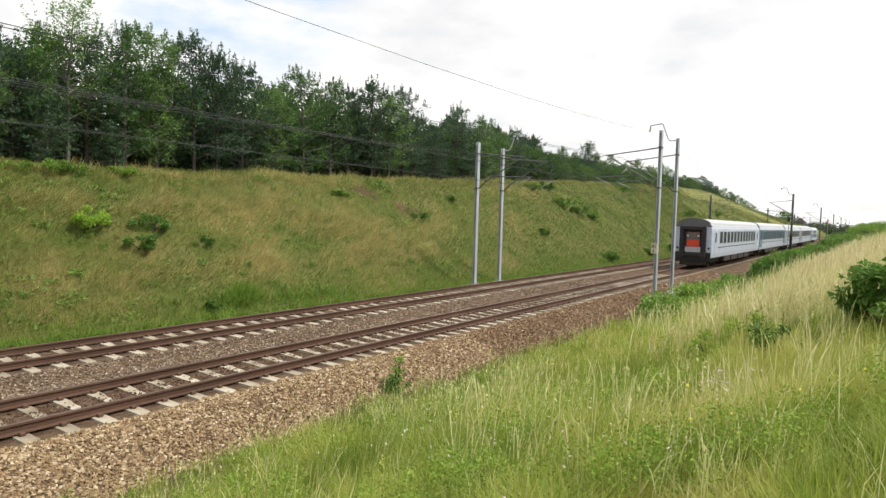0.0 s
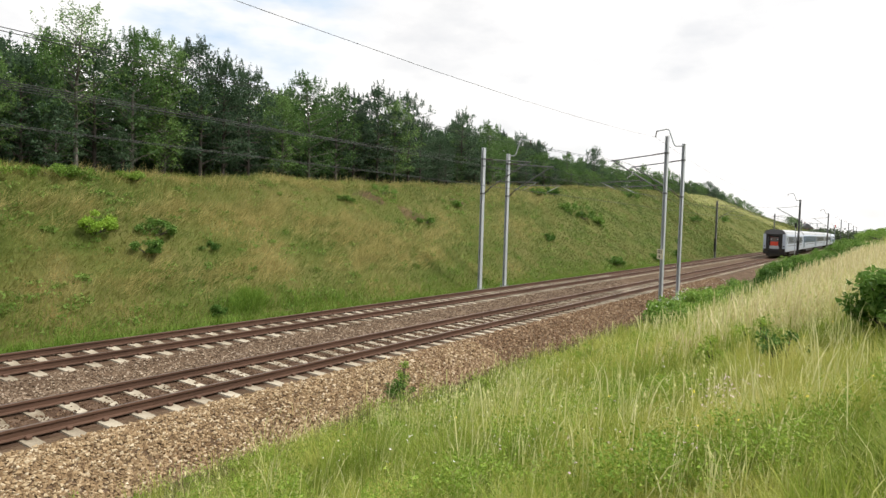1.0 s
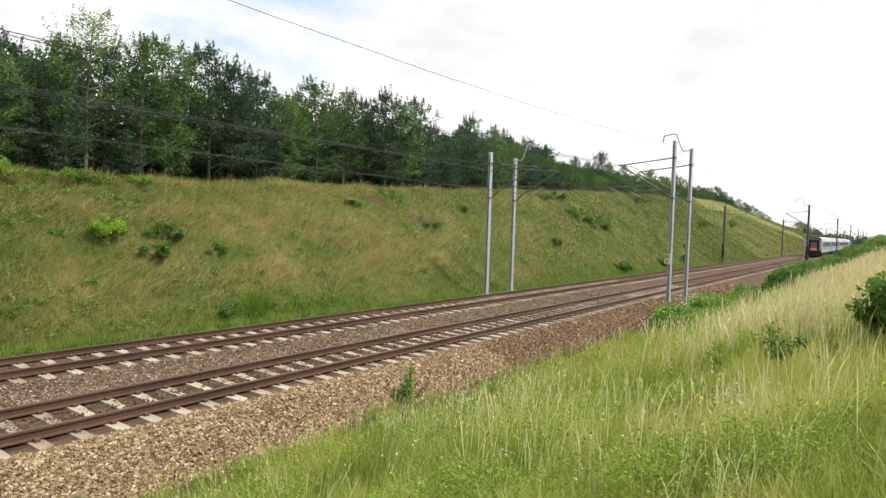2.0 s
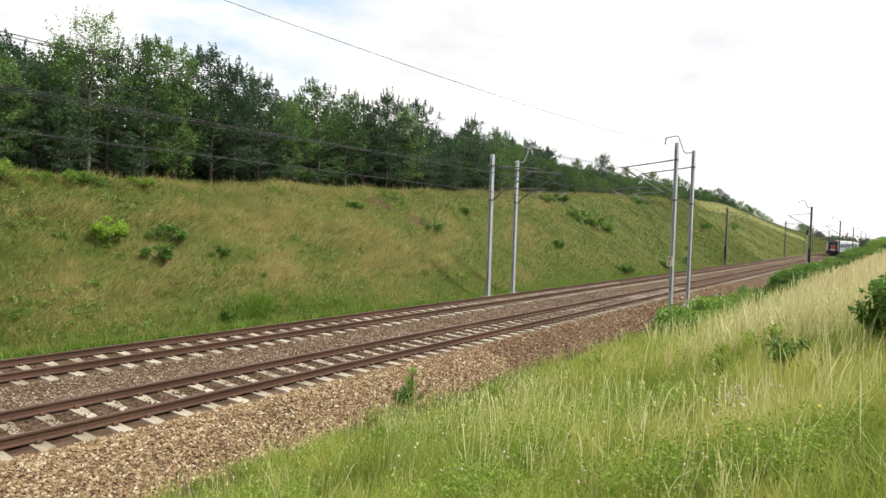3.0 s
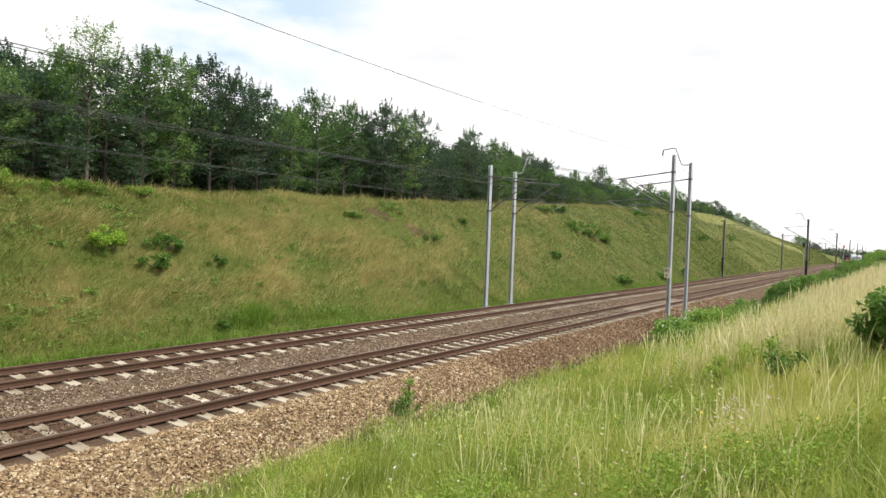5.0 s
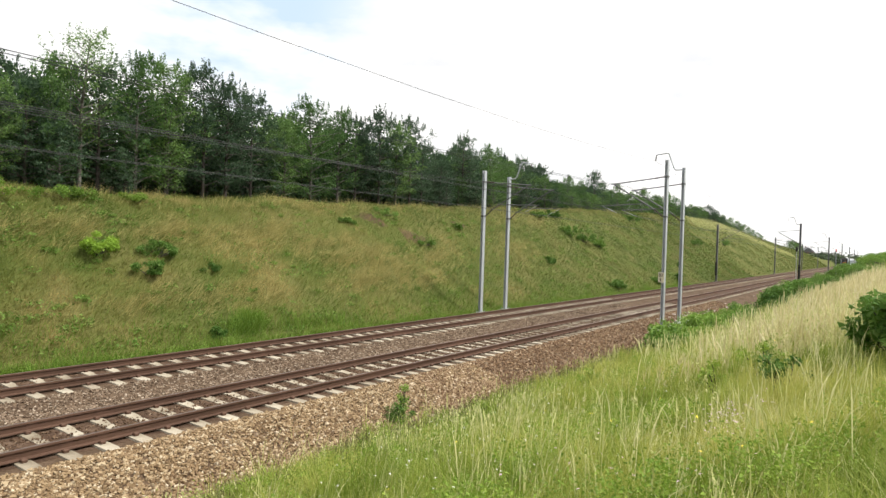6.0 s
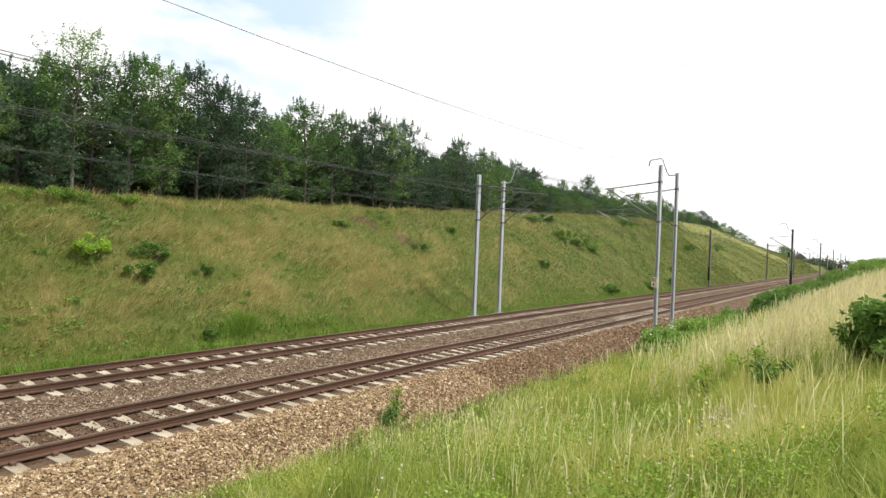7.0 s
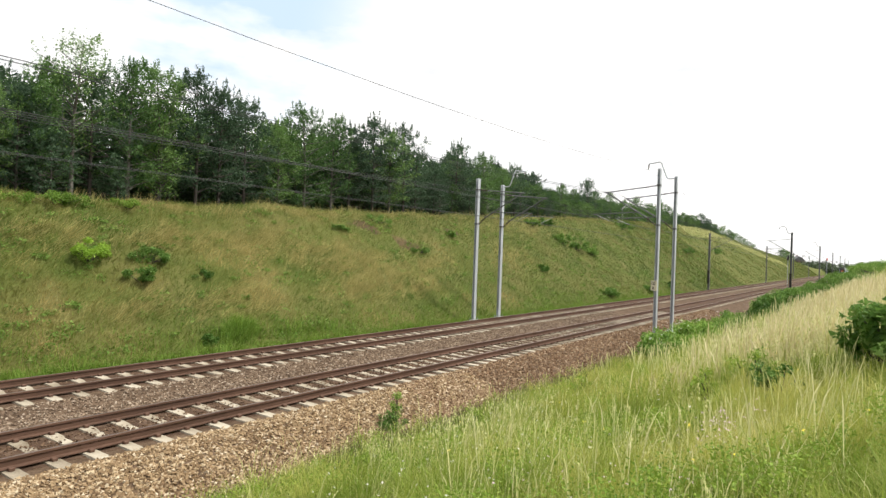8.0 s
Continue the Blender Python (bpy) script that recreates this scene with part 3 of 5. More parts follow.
def catenary(c, dz, twin):
    t = thing("overhead_line", pose(0, 0, 0), "dark overhead contact line with messenger wires above the track", "overhead line", "overhead lines")
    msg, con = [], []
    for k, (a, b) in enumerate(zip(SUPPORTS, SUPPORTS[1:])):
        za = 0.2 * (-1) ** k
        for i in range(13):
            u = i / 12
            y = c + za * (1 - 2 * u)
            msg.append((a + (b - a) * u, y, sag(7.15 + dz, 7.15 + dz, 0.75, u)))
            con.append((a + (b - a) * u, y, sag(5.62 + dz, 5.62 + dz, 0.05, u)))
        for i in range(1, 9):
            u = i / 9
            y, x = c + za * (1 - 2 * u), a + (b - a) * u
            wire("dropper", [(x, y, sag(7.15 + dz, 7.15 + dz, 0.75, u)), (x, y, sag(5.62 + dz, 5.62 + dz, 0.05, u))], 0.004, t)
    for o in ((-0.03, 0.05) if twin else (0.0,)):
        wire("messenger_wire", [(x, y + o, z + o) for x, y, z in msg], 0.0075, t)
        wire("contact_wire", [(x, y + o, z - 0.3 * o) for x, y, z in con], 0.0075, t)


catenary(NEAR_C, 0.0, True)
catenary(FAR_C, -0.15, True)
feeder = thing("feeder_wire", pose(0, 0, 0), "thin dark feeder wire strung between mast brackets", "wire")
pts = []
for a, b in ((-31.0, 35.7), (35.7, 99.5), (99.5, 162.5), (162.5, 225.5), (225.5, 288.5)):
    pts += [(a + (b - a) * i / 12, 10.6 - 0.9 * (1 - i / 12 if a < 0 else 0), sag(8.8, 8.8, 1.2, i / 12)) for i in range(13)]
wire("strand", pts, 0.006, feeder)


# ---------------------------------------------------------------- train
def coach_bm(length, roof=True):
    prof = [(-1.38, 0.84), (-1.42, 1.15), (-1.42, 2.0), (-1.41, 3.20), (-1.34, 3.45), (1.34, 3.45), (1.41, 3.20), (1.42, 2.0), (1.42, 1.15), (1.38, 0.84)]
    bm = bmesh.new()
    along_x(bm, prof, 0, length)
    return bm


def roof_bm(length, x0=0.0, inset=0.0, lift=0.0):
    prof = [(-1.38 + inset, 3.36), (-1.34 + inset, 3.47 + lift)]
    for i in range(11):
        a = math.pi * i / 10
        prof.append((-math.cos(a) * (1.27 - inset), 3.50 + lift + 0.55 * math.sin(a) ** 0.8))
    prof += [(1.34 - inset, 3.47 + lift), (1.38 - inset, 3.36)]
    bm = bmesh.new()
    along_x(bm, prof, x0, length)
    return bm


def bogie(parent, x):
    bm = bmesh.new()
    for s in (-1, 1):
        box(bm, x - 1.7, x + 1.7, s * 1.0 - 0.07, s * 1.0 + 0.07, 0.42, 0.68, 0.03)
        for a in (-1.25, 1.25):
            box(bm, x + a - 0.18, x + a + 0.18, s * 1.0 - 0.12, s * 1.0 + 0.12, 0.32, 0.62, 0.03)
    box(bm, x - 0.3, x + 0.3, -1.0, 1.0, 0.5, 0.9)
    b = part("bogie", bm, MAT["under"], parent)
    for a in (-1.25, 1.25):
        for s in (-1, 1):
            bm = bmesh.new()
            rod(bm, (x + a, s * 0.70, 0.46), (x + a, s * 0.83, 0.46), 0.46, n=20)
            part("wheel", bm, MAT["under"], b)


def coach(style, label):
    """A passenger coach whose rear end stands at x = 0."""
    L = 26.1
    c = thing("railway_coach", pose(0, NEAR_C, 0), label, "railway coach", "coaches of the train")
    part("body", coach_bm(L), MAT["coach_white"], c)
    part("roof", roof_bm(L - 0.35, 0.35), MAT["coach_roof"], c, "pale grey arched roof")
    part("roof_rim", roof_bm(0.345, -0.02, -0.01, 0.02), MAT["rim"], c, "dark grey roof end")
    part("roof_rim", roof_bm(L + 0.02, L - 0.345, -0.01, 0.02), MAT["rim"], c, "dark grey roof end")
    for s in (-1, 1):
        if style != "white":
            bm = bmesh.new()
            box(bm, 0.9, L - 0.9, s * 1.424 - 0.006, s * 1.424 + 0.006, 1.95, 3.12)
            part("window_band", bm, MAT["coach_blue"] if style == "blue" else MAT["coach_grey"], c)
            for xa in (0.1, L - 0.75):
                bm = bmesh.new()
                box(bm, xa, xa + 0.65, s * 1.424 - 0.006, s * 1.424 + 0.006, 1.2, 3.2)
                part("end_panel", bm, MAT["coach_blue"] if style == "blue" else MAT["coach_grey"], c)
        bm = bmesh.new()
        box(bm, 2.6, L - 2.6, s * 1.424 - 0.005, s * 1.424 + 0.005, 1.62, 1.70)
        part("stripe", bm, MAT["stripe"], c)
        n, glass = 12, MAT["pane_blue"] if style == "blue" else MAT["pane"]
        for i in range(n):
            x = 3.0 + (L - 6.0) * (i + 0.5) / n
            w = 0.55 if style == "white" else 0.72
            bm = bmesh.new()
            box(bm, x - w, x + w, s * 1.434 - 0.012, s * 1.434 + 0.012, 2.0, 2.98, 0.01)
            pane = part("window", bm, glass, c)
            bm = bmesh.new()
            for xa, xb, za, zb in ((x - w - 0.03, x + w + 0.03, 1.965, 1.998), (x - w - 0.03, x + w + 0.03, 2.982, 3.015), (x - w - 0.03, x - w - 0.002, 1.998, 2.982), (x + w + 0.002, x + w + 0.03, 1.998, 2.982)):
                box(bm, xa, xb, s * 1.438 - 0.014, s * 1.438 + 0.014, za, zb)
            part("frame", bm, MAT["coach_grey"], pane)
        for x in (1.55, L - 1.55):
            bm = bmesh.new()
            box(bm, x - 0.42, x + 0.42, s * 1.43 - 0.01, s * 1.43 + 0.01, 1.12, 3.1, 0.01)
            d = part("door", bm, MAT["coach_white"] if style == "white" else MAT["coach_blue"], c)
            part("door_window", make(box, x - 0.22, x + 0.22, s * 1.445 - 0.008, s * 1.445 + 0.008, 2.1, 2.9), MAT["pane"], d)
        bm = bmesh.new()
        for x in (7.5, 11.0, 14.5, 18.0):
            box(bm, x - 1.5, x + 1.5, s * 1.1 - 0.25, s * 1.1 + 0.25, 0.34, 0.835, 0.04)
        part("equipment_box", bm, MAT["under"], c)
    part("sole_bar", make(box, 0.1, L - 0.1, -1.25, 1.25, 0.70, 0.838), MAT["under"], c)
    bogie(c, 3.2)
    bogie(c, L - 3.2)
    # rear end: gangway, door, lamps, buffers
    bm = bmesh.new()
    for y0, y1, z0, z1 in ((-1.02, -0.72, 0.95, 3.42), (0.72, 1.02, 0.95, 3.42), (-0.72, 0.72, 3.1, 3.42), (-0.72, 0.72, 0.95, 1.2)):
        box(bm, -0.28, 0.0, y0, y1, z0, z1, 0.04)
    part("gangway_frame", bm, MAT["end_frame"], c, "black rubber gangway surround")
    part("end_recess", make(box, -0.012, -0.002, -0.72, 0.72, 1.2, 3.1), MAT["end_frame"], c)
    d = part("end_door", make(box, -0.06, -0.014, -0.50, 0.50, 1.72, 2.92, 0.01), MAT["red"], c, "red gangway end door")
    part("upper_panel", make(box, -0.075, -0.062, -0.49, 0.49, 2.30, 2.90), MAT["rim"], d)
    part("door_window", make(box, -0.085, -0.077, -0.17, 0.17, 2.45, 2.80), MAT["brick_red"], d)
    part("step_plate", make(box, -0.10, -0.014, -0.6, 0.6, 1.24, 1.70, 0.01), MAT["coach_grey"], c, "grey folded step plate")
    for y in (-0.40, 0.40):
        part("tail_lamp", make(rod, (-0.10, y, 2.62), (-0.076, y, 2.62), 0.07, n=12), MAT["lamp_off"], c)
    for y in (-1.22, 1.22):
        part("corner_lamp", make(rod, (-0.05, y, 1.62), (-0.002, y, 1.62), 0.09, n=12), MAT["end_frame"], c)
    part("buffer_beam", make(box, -0.12, 0.0, -1.38, 1.38, 0.55, 1.28, 0.02), MAT["end_frame"], c)
    part("snow_guard", make(box, -0.05, 0.25, -1.0, 1.0, 0.22, 0.56, 0.03), MAT["under"], c)
    for e, dx in ((-0.12, -0.5), (L, 0.25)):
        for y in (-0.875, 0.875):
            bm = bmesh.new()
            rod(bm, (e, y, 1.05), (e + dx * 0.85, y, 1.05), 0.10, n=12)
            rod(bm, (e + dx * 0.85, y, 1.05), (e + dx, y, 1.05), 0.24, n=16)
            part("buffer", bm, MAT["under"], c)
    return c


def locomotive():
    L = 19.0
    c = thing("electric_locomotive", pose(0, NEAR_C, 0), "pale grey electric locomotive at the head of the train", "locomotive")
    prof = [(-1.45, 0.9), (-1.45, 3.2), (-1.1, 3.75), (1.1, 3.75), (1.45, 3.2), (1.45, 0.9)]
    part("body", make(along_x, prof, 0.6, L - 0.6), MAT["coach_white"], c)
    for a, b in ((0.0, 0.6), (L - 0.6, L)):
        part("cab_nose", make(along_x, [(-1.35, 0.9), (-1.35, 2.4), (1.35, 2.4), (1.35, 0.9)], a, b), MAT["coach_blue"], c)
    for s in (-1, 1):
        part("side_band", make(box, 2.5, L - 2.5, s * 1.455 - 0.006, s * 1.455 + 0.006, 1.5, 2.3), MAT["coach_blue"], c)
        for x in (5, 8, 11, 14):
            part("side_grille", make(box, x - 0.7, x + 0.7, s * 1.46 - 0.01, s * 1.46 + 0.01, 2.5, 3.0), MAT["under"], c)
    bogie(c, 4.0)
    bogie(c, L - 4.0)
    bm = bmesh.new()
    rod(bm, (4.5, 0, 3.8), (6.0, 0, 4.7), 0.03)
    rod(bm, (6.0, 0, 4.7), (4.6, 0, 5.5), 0.03)
    rod(bm, (4.6, -0.8, 5.5), (4.6, 0.8, 5.5), 0.03)
    part("pantograph", bm, MAT["old_steel"], c)
    return c


TRAIN = [(coach("white", "white passenger coach with dark windows and red end door"), 0.0),
         (coach("blue", "white passenger coach with a steel-blue window band"), 26.5),
         (coach("grey", "white passenger coach with a grey window band"), 53.0),
         (coach("grey", "white passenger coach with a grey window band"), 79.5),
         (locomotive(), 106.0)]


# ---------------------------------------------------------------- plants
def leaf_cards(rng, centres, radii, per, size, flat=0.6, droop=0.0):
    """Small pointed leaves scattered through ellipsoid clumps: one triangle each."""
    n = len(centres) * per
    c = np.repeat(centres, per, 0)
    r = np.repeat(radii, per, 0)
    d = rng.normal(size=(n, 3))
    d /= np.linalg.norm(d, axis=1, keepdims=True)
    p = c + d * r * rng.random((n, 1)) ** 0.45
    a = rng.normal(size=(n, 3)) * np.array([1, 1, flat])
    a[:, 2] -= droop
    a /= np.linalg.norm(a, axis=1, keepdims=True)
    b = np.cross(a, rng.normal(size=(n, 3)))
    b /= np.linalg.norm(b, axis=1, keepdims=True)
    s = size * rng.uniform(0.6, 1.4, (n, 1))
    v = np.stack([p - a * s, p + a * s * 0.5 + b * s * 0.55, p + a * s * 0.8 - b * s * 0.45], 1)
    f = np.arange(n)[:, None] * 3 + np.array([0, 1, 2])
    return v.reshape(-1, 3), f


def limbs(bm, rng, h, first, count, spread, r0, rise):
    """Boughs in a full, round-shouldered crown; returns each one's root, tip and place up the crown."""
    out = []
    for i in range(count):
        u = (i + rng.random()) / count
        z = h * (first + (0.94 - first) * u)
        a = rng.random() * 1.6 + i * 2.4
        l = spread * min(1.0, 0.55 + 1.6 * u) * (1 - u ** 2.3) ** 0.75 * rng.uniform(0.62, 1.15) + 0.22
        tip = Vector((math.cos(a) * l, math.sin(a) * l, z + l * rng.uniform(*rise)))
        rod(bm, (0, 0, z), tip, r0 * (1.05 - z / h) * 0.5 + 0.01, 0.008, n=3)
        out.append((Vector((0, 0, z)), tip, u))
    return out


def tree(kind, h, seed, per=50, leaf=0.07, first=None):
    rng = np.random.default_rng(seed)
    pine = kind == "pine"
    t = thing("pine_tree" if pine else "birch_tree", pose(0, 0, -50), "dark green pine with dense needles at the wood's edge" if pine else
              "light green young birch at the wood's edge", "tree", "trees along the cutting")
    bm = bmesh.new()
    lean = Vector((rng.uniform(-0.3, 0.3), rng.uniform(-0.3, 0.3), 0))
    r0 = 0.013 * h
    rod(bm, (0, 0, -0.6), (0, 0, h * 0.5), r0, r0 * 0.6, n=8)
    rod(bm, (0, 0, h * 0.5), lean + Vector((0, 0, h * 0.95)), r0 * 0.6, 0.015, n=6)
    first = first if first is not None else 0.10 if pine else 0.08
    boughs = limbs(bm, rng, h, first, 46, h * (0.27 if pine else 0.25), r0, (0.10, 0.55) if pine else (0.25, 0.8))
    part("trunk", bm, MAT["bark"] if pine else MAT["birch_bark"], t)
    cs, rs, ss, sr = [], [], [], []
    for a, b, u in boughs:
        for w in (0.35, 0.6, 0.82, 1.0):
            cs.append(a.lerp(b, w) + lean * u + Vector(rng.normal(0, 0.12, 3)))
            q = rng.uniform(0.6, 1.25) * h * (0.056 if w < 0.9 else 0.042)
            rs.append((q * 1.15, q * 1.15, q * (0.62 if pine else 0.9)))
        # upright shoots at the ends of the upper boughs break the outline
        if u > 0.35:
            for k in range(2):
                p = a.lerp(b, rng.uniform(0.75, 1.05)) + lean * u + Vector(rng.normal(0, 0.10, 3))
                d = Vector((p.x * 0.25 + rng.normal(0, 0.12), p.y * 0.25 + rng.normal(0, 0.12), 1.0)).normalized()
                up = rng.uniform(0.10, 0.20)
                for i in range(4):
                    ss.append(p + d * up * (i + 1))
                    g = 0.115 - 0.02 * i
                    sr.append((g, g, 0.15))
    for k in range(6):
        ss.append(lean + Vector((rng.normal(0, 0.06), rng.normal(0, 0.06), h * (0.92 + 0.022 * k))))
        sr.append((0.24 - 0.035 * k, 0.24 - 0.035 * k, 0.2))
    tuple_array = lambda q: np.array([tuple(c) for c in q])
    va, fa = leaf_cards(rng, tuple_array(cs), np.array(rs), per, leaf, 1.2 if pine else 0.7, -0.25 if pine else 0.25)
    vb, fb = leaf_cards(rng, tuple_array(ss), np.array(sr), max(4, per // 4), leaf * 0.85, 2.0 if pine else 1.0, -0.5)
    sheet("crown", np.concatenate([va, vb]), np.concatenate([fa, fb + len(va)]), MAT["pine"] if pine else MAT["birch"], t)
    return t


def ground_at(x, y):
    return float(height(x, y))


def set_tree(proto, x, y, h, base_h, rng, drop=0.0):
    s = h / base_h
    m = Matrix.Translation((x, y, ground_at(x, y) - drop)) @ Matrix.Rotation(rng.random() * 6.283, 4, "Z") @ \
        Matrix.Diagonal((s * rng.uniform(1.0, 1.28), s * rng.uniform(1.0, 1.28), s, 1))
    return copy_thing(proto, m)


def woods():
    rng = random.Random(11)
    pines = [tree("pine", 8.0, 20 + k, 36, 0.075) for k in range(5)]
    birches = [tree("birch", 8.0, 40 + k, 36, 0.073) for k in range(5)]
    open_birches = [tree("birch", 8.0, 50, 15, 0.062, 0.3)]
    mid_pines = [tree("pine", 8.0, 80 + k, 14, 0.115) for k in range(4)]
    mid_birches = [tree("birch", 8.0, 90 + k, 14, 0.112) for k in range(4)]
    back_pines = [tree("pine", 8.0, 60 + k, 9, 0.15, 0.06) for k in range(4)]
    back_birches = [tree("birch", 8.0, 70 + k, 9, 0.15, 0.06) for k in range(4)]
    edge = [  # along the track, height, kind: 0 pine, 1 birch, 2 thin airy birch
        (9.6, 5.2, 1), (11.2, 5.4, 0), (12.2, 6.6, 1), (13.4, 8.2, 2), (14.6, 7.0, 0), (16.2, 7.4, 1), (17.9, 7.6, 1), (20.4, 7.9, 0), (22.0, 7.5, 0), (24.2, 7.2, 0), (26.6, 5.8, 1), (29.4, 7.7, 1),
        (32.4, 7.3, 1), (34.4, 6.9, 0), (36.6, 7.9, 0), (38.9, 7.0, 1), (41.0, 7.9, 0), (43.6, 6.0, 0), (46.1, 4.9, 0), (50.2, 7.4, 0), (53.0, 6.3, 0), (56.6, 7.0, 1), (61.0, 5.6, 1), (65.9, 6.5, 0), (72.5, 4.6, 1),
        (77.5, 4.3, 1), (82.2, 5.1, 1), (88.5, 4.6, 1), (95.4, 7.0, 0), (100.5, 5.2, 1), (107.1, 5.1, 1), (115, 5.2, 1), (124, 7.1, 1), (136, 6.0, 1), (149, 7.5, 1), (158, 6.3, 1), (169, 4.3, 0),
        (185, 4.8, 0), (198, 7.0, 0), (208, 5.0, 1), (222, 5.6, 1), (236, 4.8, 1), (250, 4.4, 1), (262, 3.6, 1), (177, 5.4, 1), (191, 5.2, 1), (203, 6.0, 0), (214, 5.6, 1), (229, 5.4, 1), (243, 4.8, 1), (256, 4.0, 1), (326, 6.0, 1), (334, 6.6, 1), (341, 6.8, 1), (348, 6.6, 1), (356, 5.8, 1)]
    crest_y = lambda x: FOOT + 1.35 * (float(np.interp(x, CREST_X, CREST_Z)) + 0.55)
    n = 0
    for x, h, k in edge:
        proto = open_birches[0] if k == 2 else (birches if k else pines)[n % 5]
        w = set_tree(proto, x, crest_y(x) + 3.6 + rng.uniform(-0.4, 0.4), h, 8.0, rng, 0.0 if x < 110 else 0.22 * h)
        if x > 110:
            w.scale.x, w.scale.y = w.scale.x * 1.25, w.scale.y * 1.25
        n += 1
    for row, (dy, low, high, step) in enumerate(((2.4, 2.0, 4.4, 2.6), (5.8, 4.6, 6.6, 2.5), (8.5, 5.2, 7.0, 2.5), (12.5, 5.2, 6.8, 2.6))):
        x = -6.0 + row
        while x < 74 + 4 * row:
            kind = (mid_pines if row < 2 else back_pines) if rng.random() < 0.55 else (mid_birches if row < 2 else back_birches)
            bare = row == 0 and (18 < x < 44 or rng.random() < 0.35)
            if not (bare or 45 < x < 48 and row == 0):
                top = 0.8 if 43.5 < x < 48.5 or 25.5 < x < 28 else 1.0
                set_tree(kind[n % 4], x, crest_y(x) + dy + rng.uniform(-1, 1), rng.uniform(low, high) * top, 8.0, rng)
            n += 1
            x += step * rng.uniform(0.7, 1.3)
    for dy, low, high in ((3.0, 2.0, 3.8), (7.0, 3.0, 4.6)):
        x = 74.0
        while x < 235:
            kind = (mid_pines if x < 110 else back_pines) if rng.random() < 0.35 else (mid_birches if x < 110 else back_birches)
            w = set_tree(kind[n % 4], x, crest_y(x) + dy + rng.uniform(-1, 2), rng.uniform(low, high), 8.0, rng, 0.3)
            w.scale.x, w.scale.y = w.scale.x * 1.4, w.scale.y * 1.4
            n += 1
            x += rng.uniform(2.4, 4.6)
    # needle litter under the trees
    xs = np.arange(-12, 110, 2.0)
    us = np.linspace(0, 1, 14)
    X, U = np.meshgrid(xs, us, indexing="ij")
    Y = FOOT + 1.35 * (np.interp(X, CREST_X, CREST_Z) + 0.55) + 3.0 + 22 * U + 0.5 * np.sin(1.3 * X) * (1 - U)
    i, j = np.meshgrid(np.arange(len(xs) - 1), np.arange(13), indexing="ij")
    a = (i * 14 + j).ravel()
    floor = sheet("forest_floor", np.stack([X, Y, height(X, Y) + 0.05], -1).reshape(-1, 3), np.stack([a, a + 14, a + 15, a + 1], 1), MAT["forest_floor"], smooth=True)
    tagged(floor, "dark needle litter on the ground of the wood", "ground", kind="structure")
    # dark young growth that closes the wood's foot
    grow = np.random.default_rng(31)
    gx = np.concatenate([-8 + 120 * grow.random(2600) ** 1.15, grow.uniform(100, 235, 500)])
    gy = FOOT + 1.35 * (np.interp(gx, CREST_X, CREST_Z) + 0.55) + grow.uniform(5.0, 14, len(gx))
    gh = grow.uniform(0.3, 3.8, len(gx))
    wide = np.full(len(gx), 1.1)
    v, f = leaf_cards(grow, np.column_stack([gx, gy, height(gx, gy) + gh]), np.column_stack([wide, wide, 0.7 * wide]), 40, 0.19, 0.8)
    tagged(sheet("undergrowth", v, f, MAT["pine"]), "dark leafy undergrowth between the trunks of the wood", "undergrowth", kind="stuff")
    for p in pines + birches + open_birches + mid_pines + mid_birches + back_pines + back_birches:
        for o in (*p.children_recursive, p):
            bpy.data.objects.remove(o)


woods()


def shrub(x, y, w, h, seed, mat="shrub", label="green leafy shrub on the grassy bank", leaf=0.06, clumps=26, per=70, lift=0.0):
    rng = np.random.default_rng(seed)
    t = thing("shrub", pose(x, y, ground_at(x, y) - 0.05), label, "shrub", "shrubs on the banks")
    bm = bmesh.new()
    cs, rs = [], []
    for i in range(clumps):
        a, rr = rng.random() * 6.283, rng.random() ** 0.5
        c = Vector((math.cos(a) * rr * w * 0.5, math.sin(a) * rr * w * 0.5, h * (0.15 + 0.75 * rng.random() * (1 - 0.5 * rr * rr))))
        cs.append(tuple(c))
        q = rng.uniform(0.12, 0.22) * (w + h) * 0.5
        rs.append((q, q, q * 0.8))
        rod(bm, (c.x * 0.15, c.y * 0.15, 0), c, 0.02, 0.006, n=5)
    part("branchwork", bm, MAT["bark"], t)
    v, f = leaf_cards(rng, np.array(cs), np.array(rs), per, leaf, 0.7, 0.1)
    sheet("foliage", v, f, MAT[mat], t)
    return t


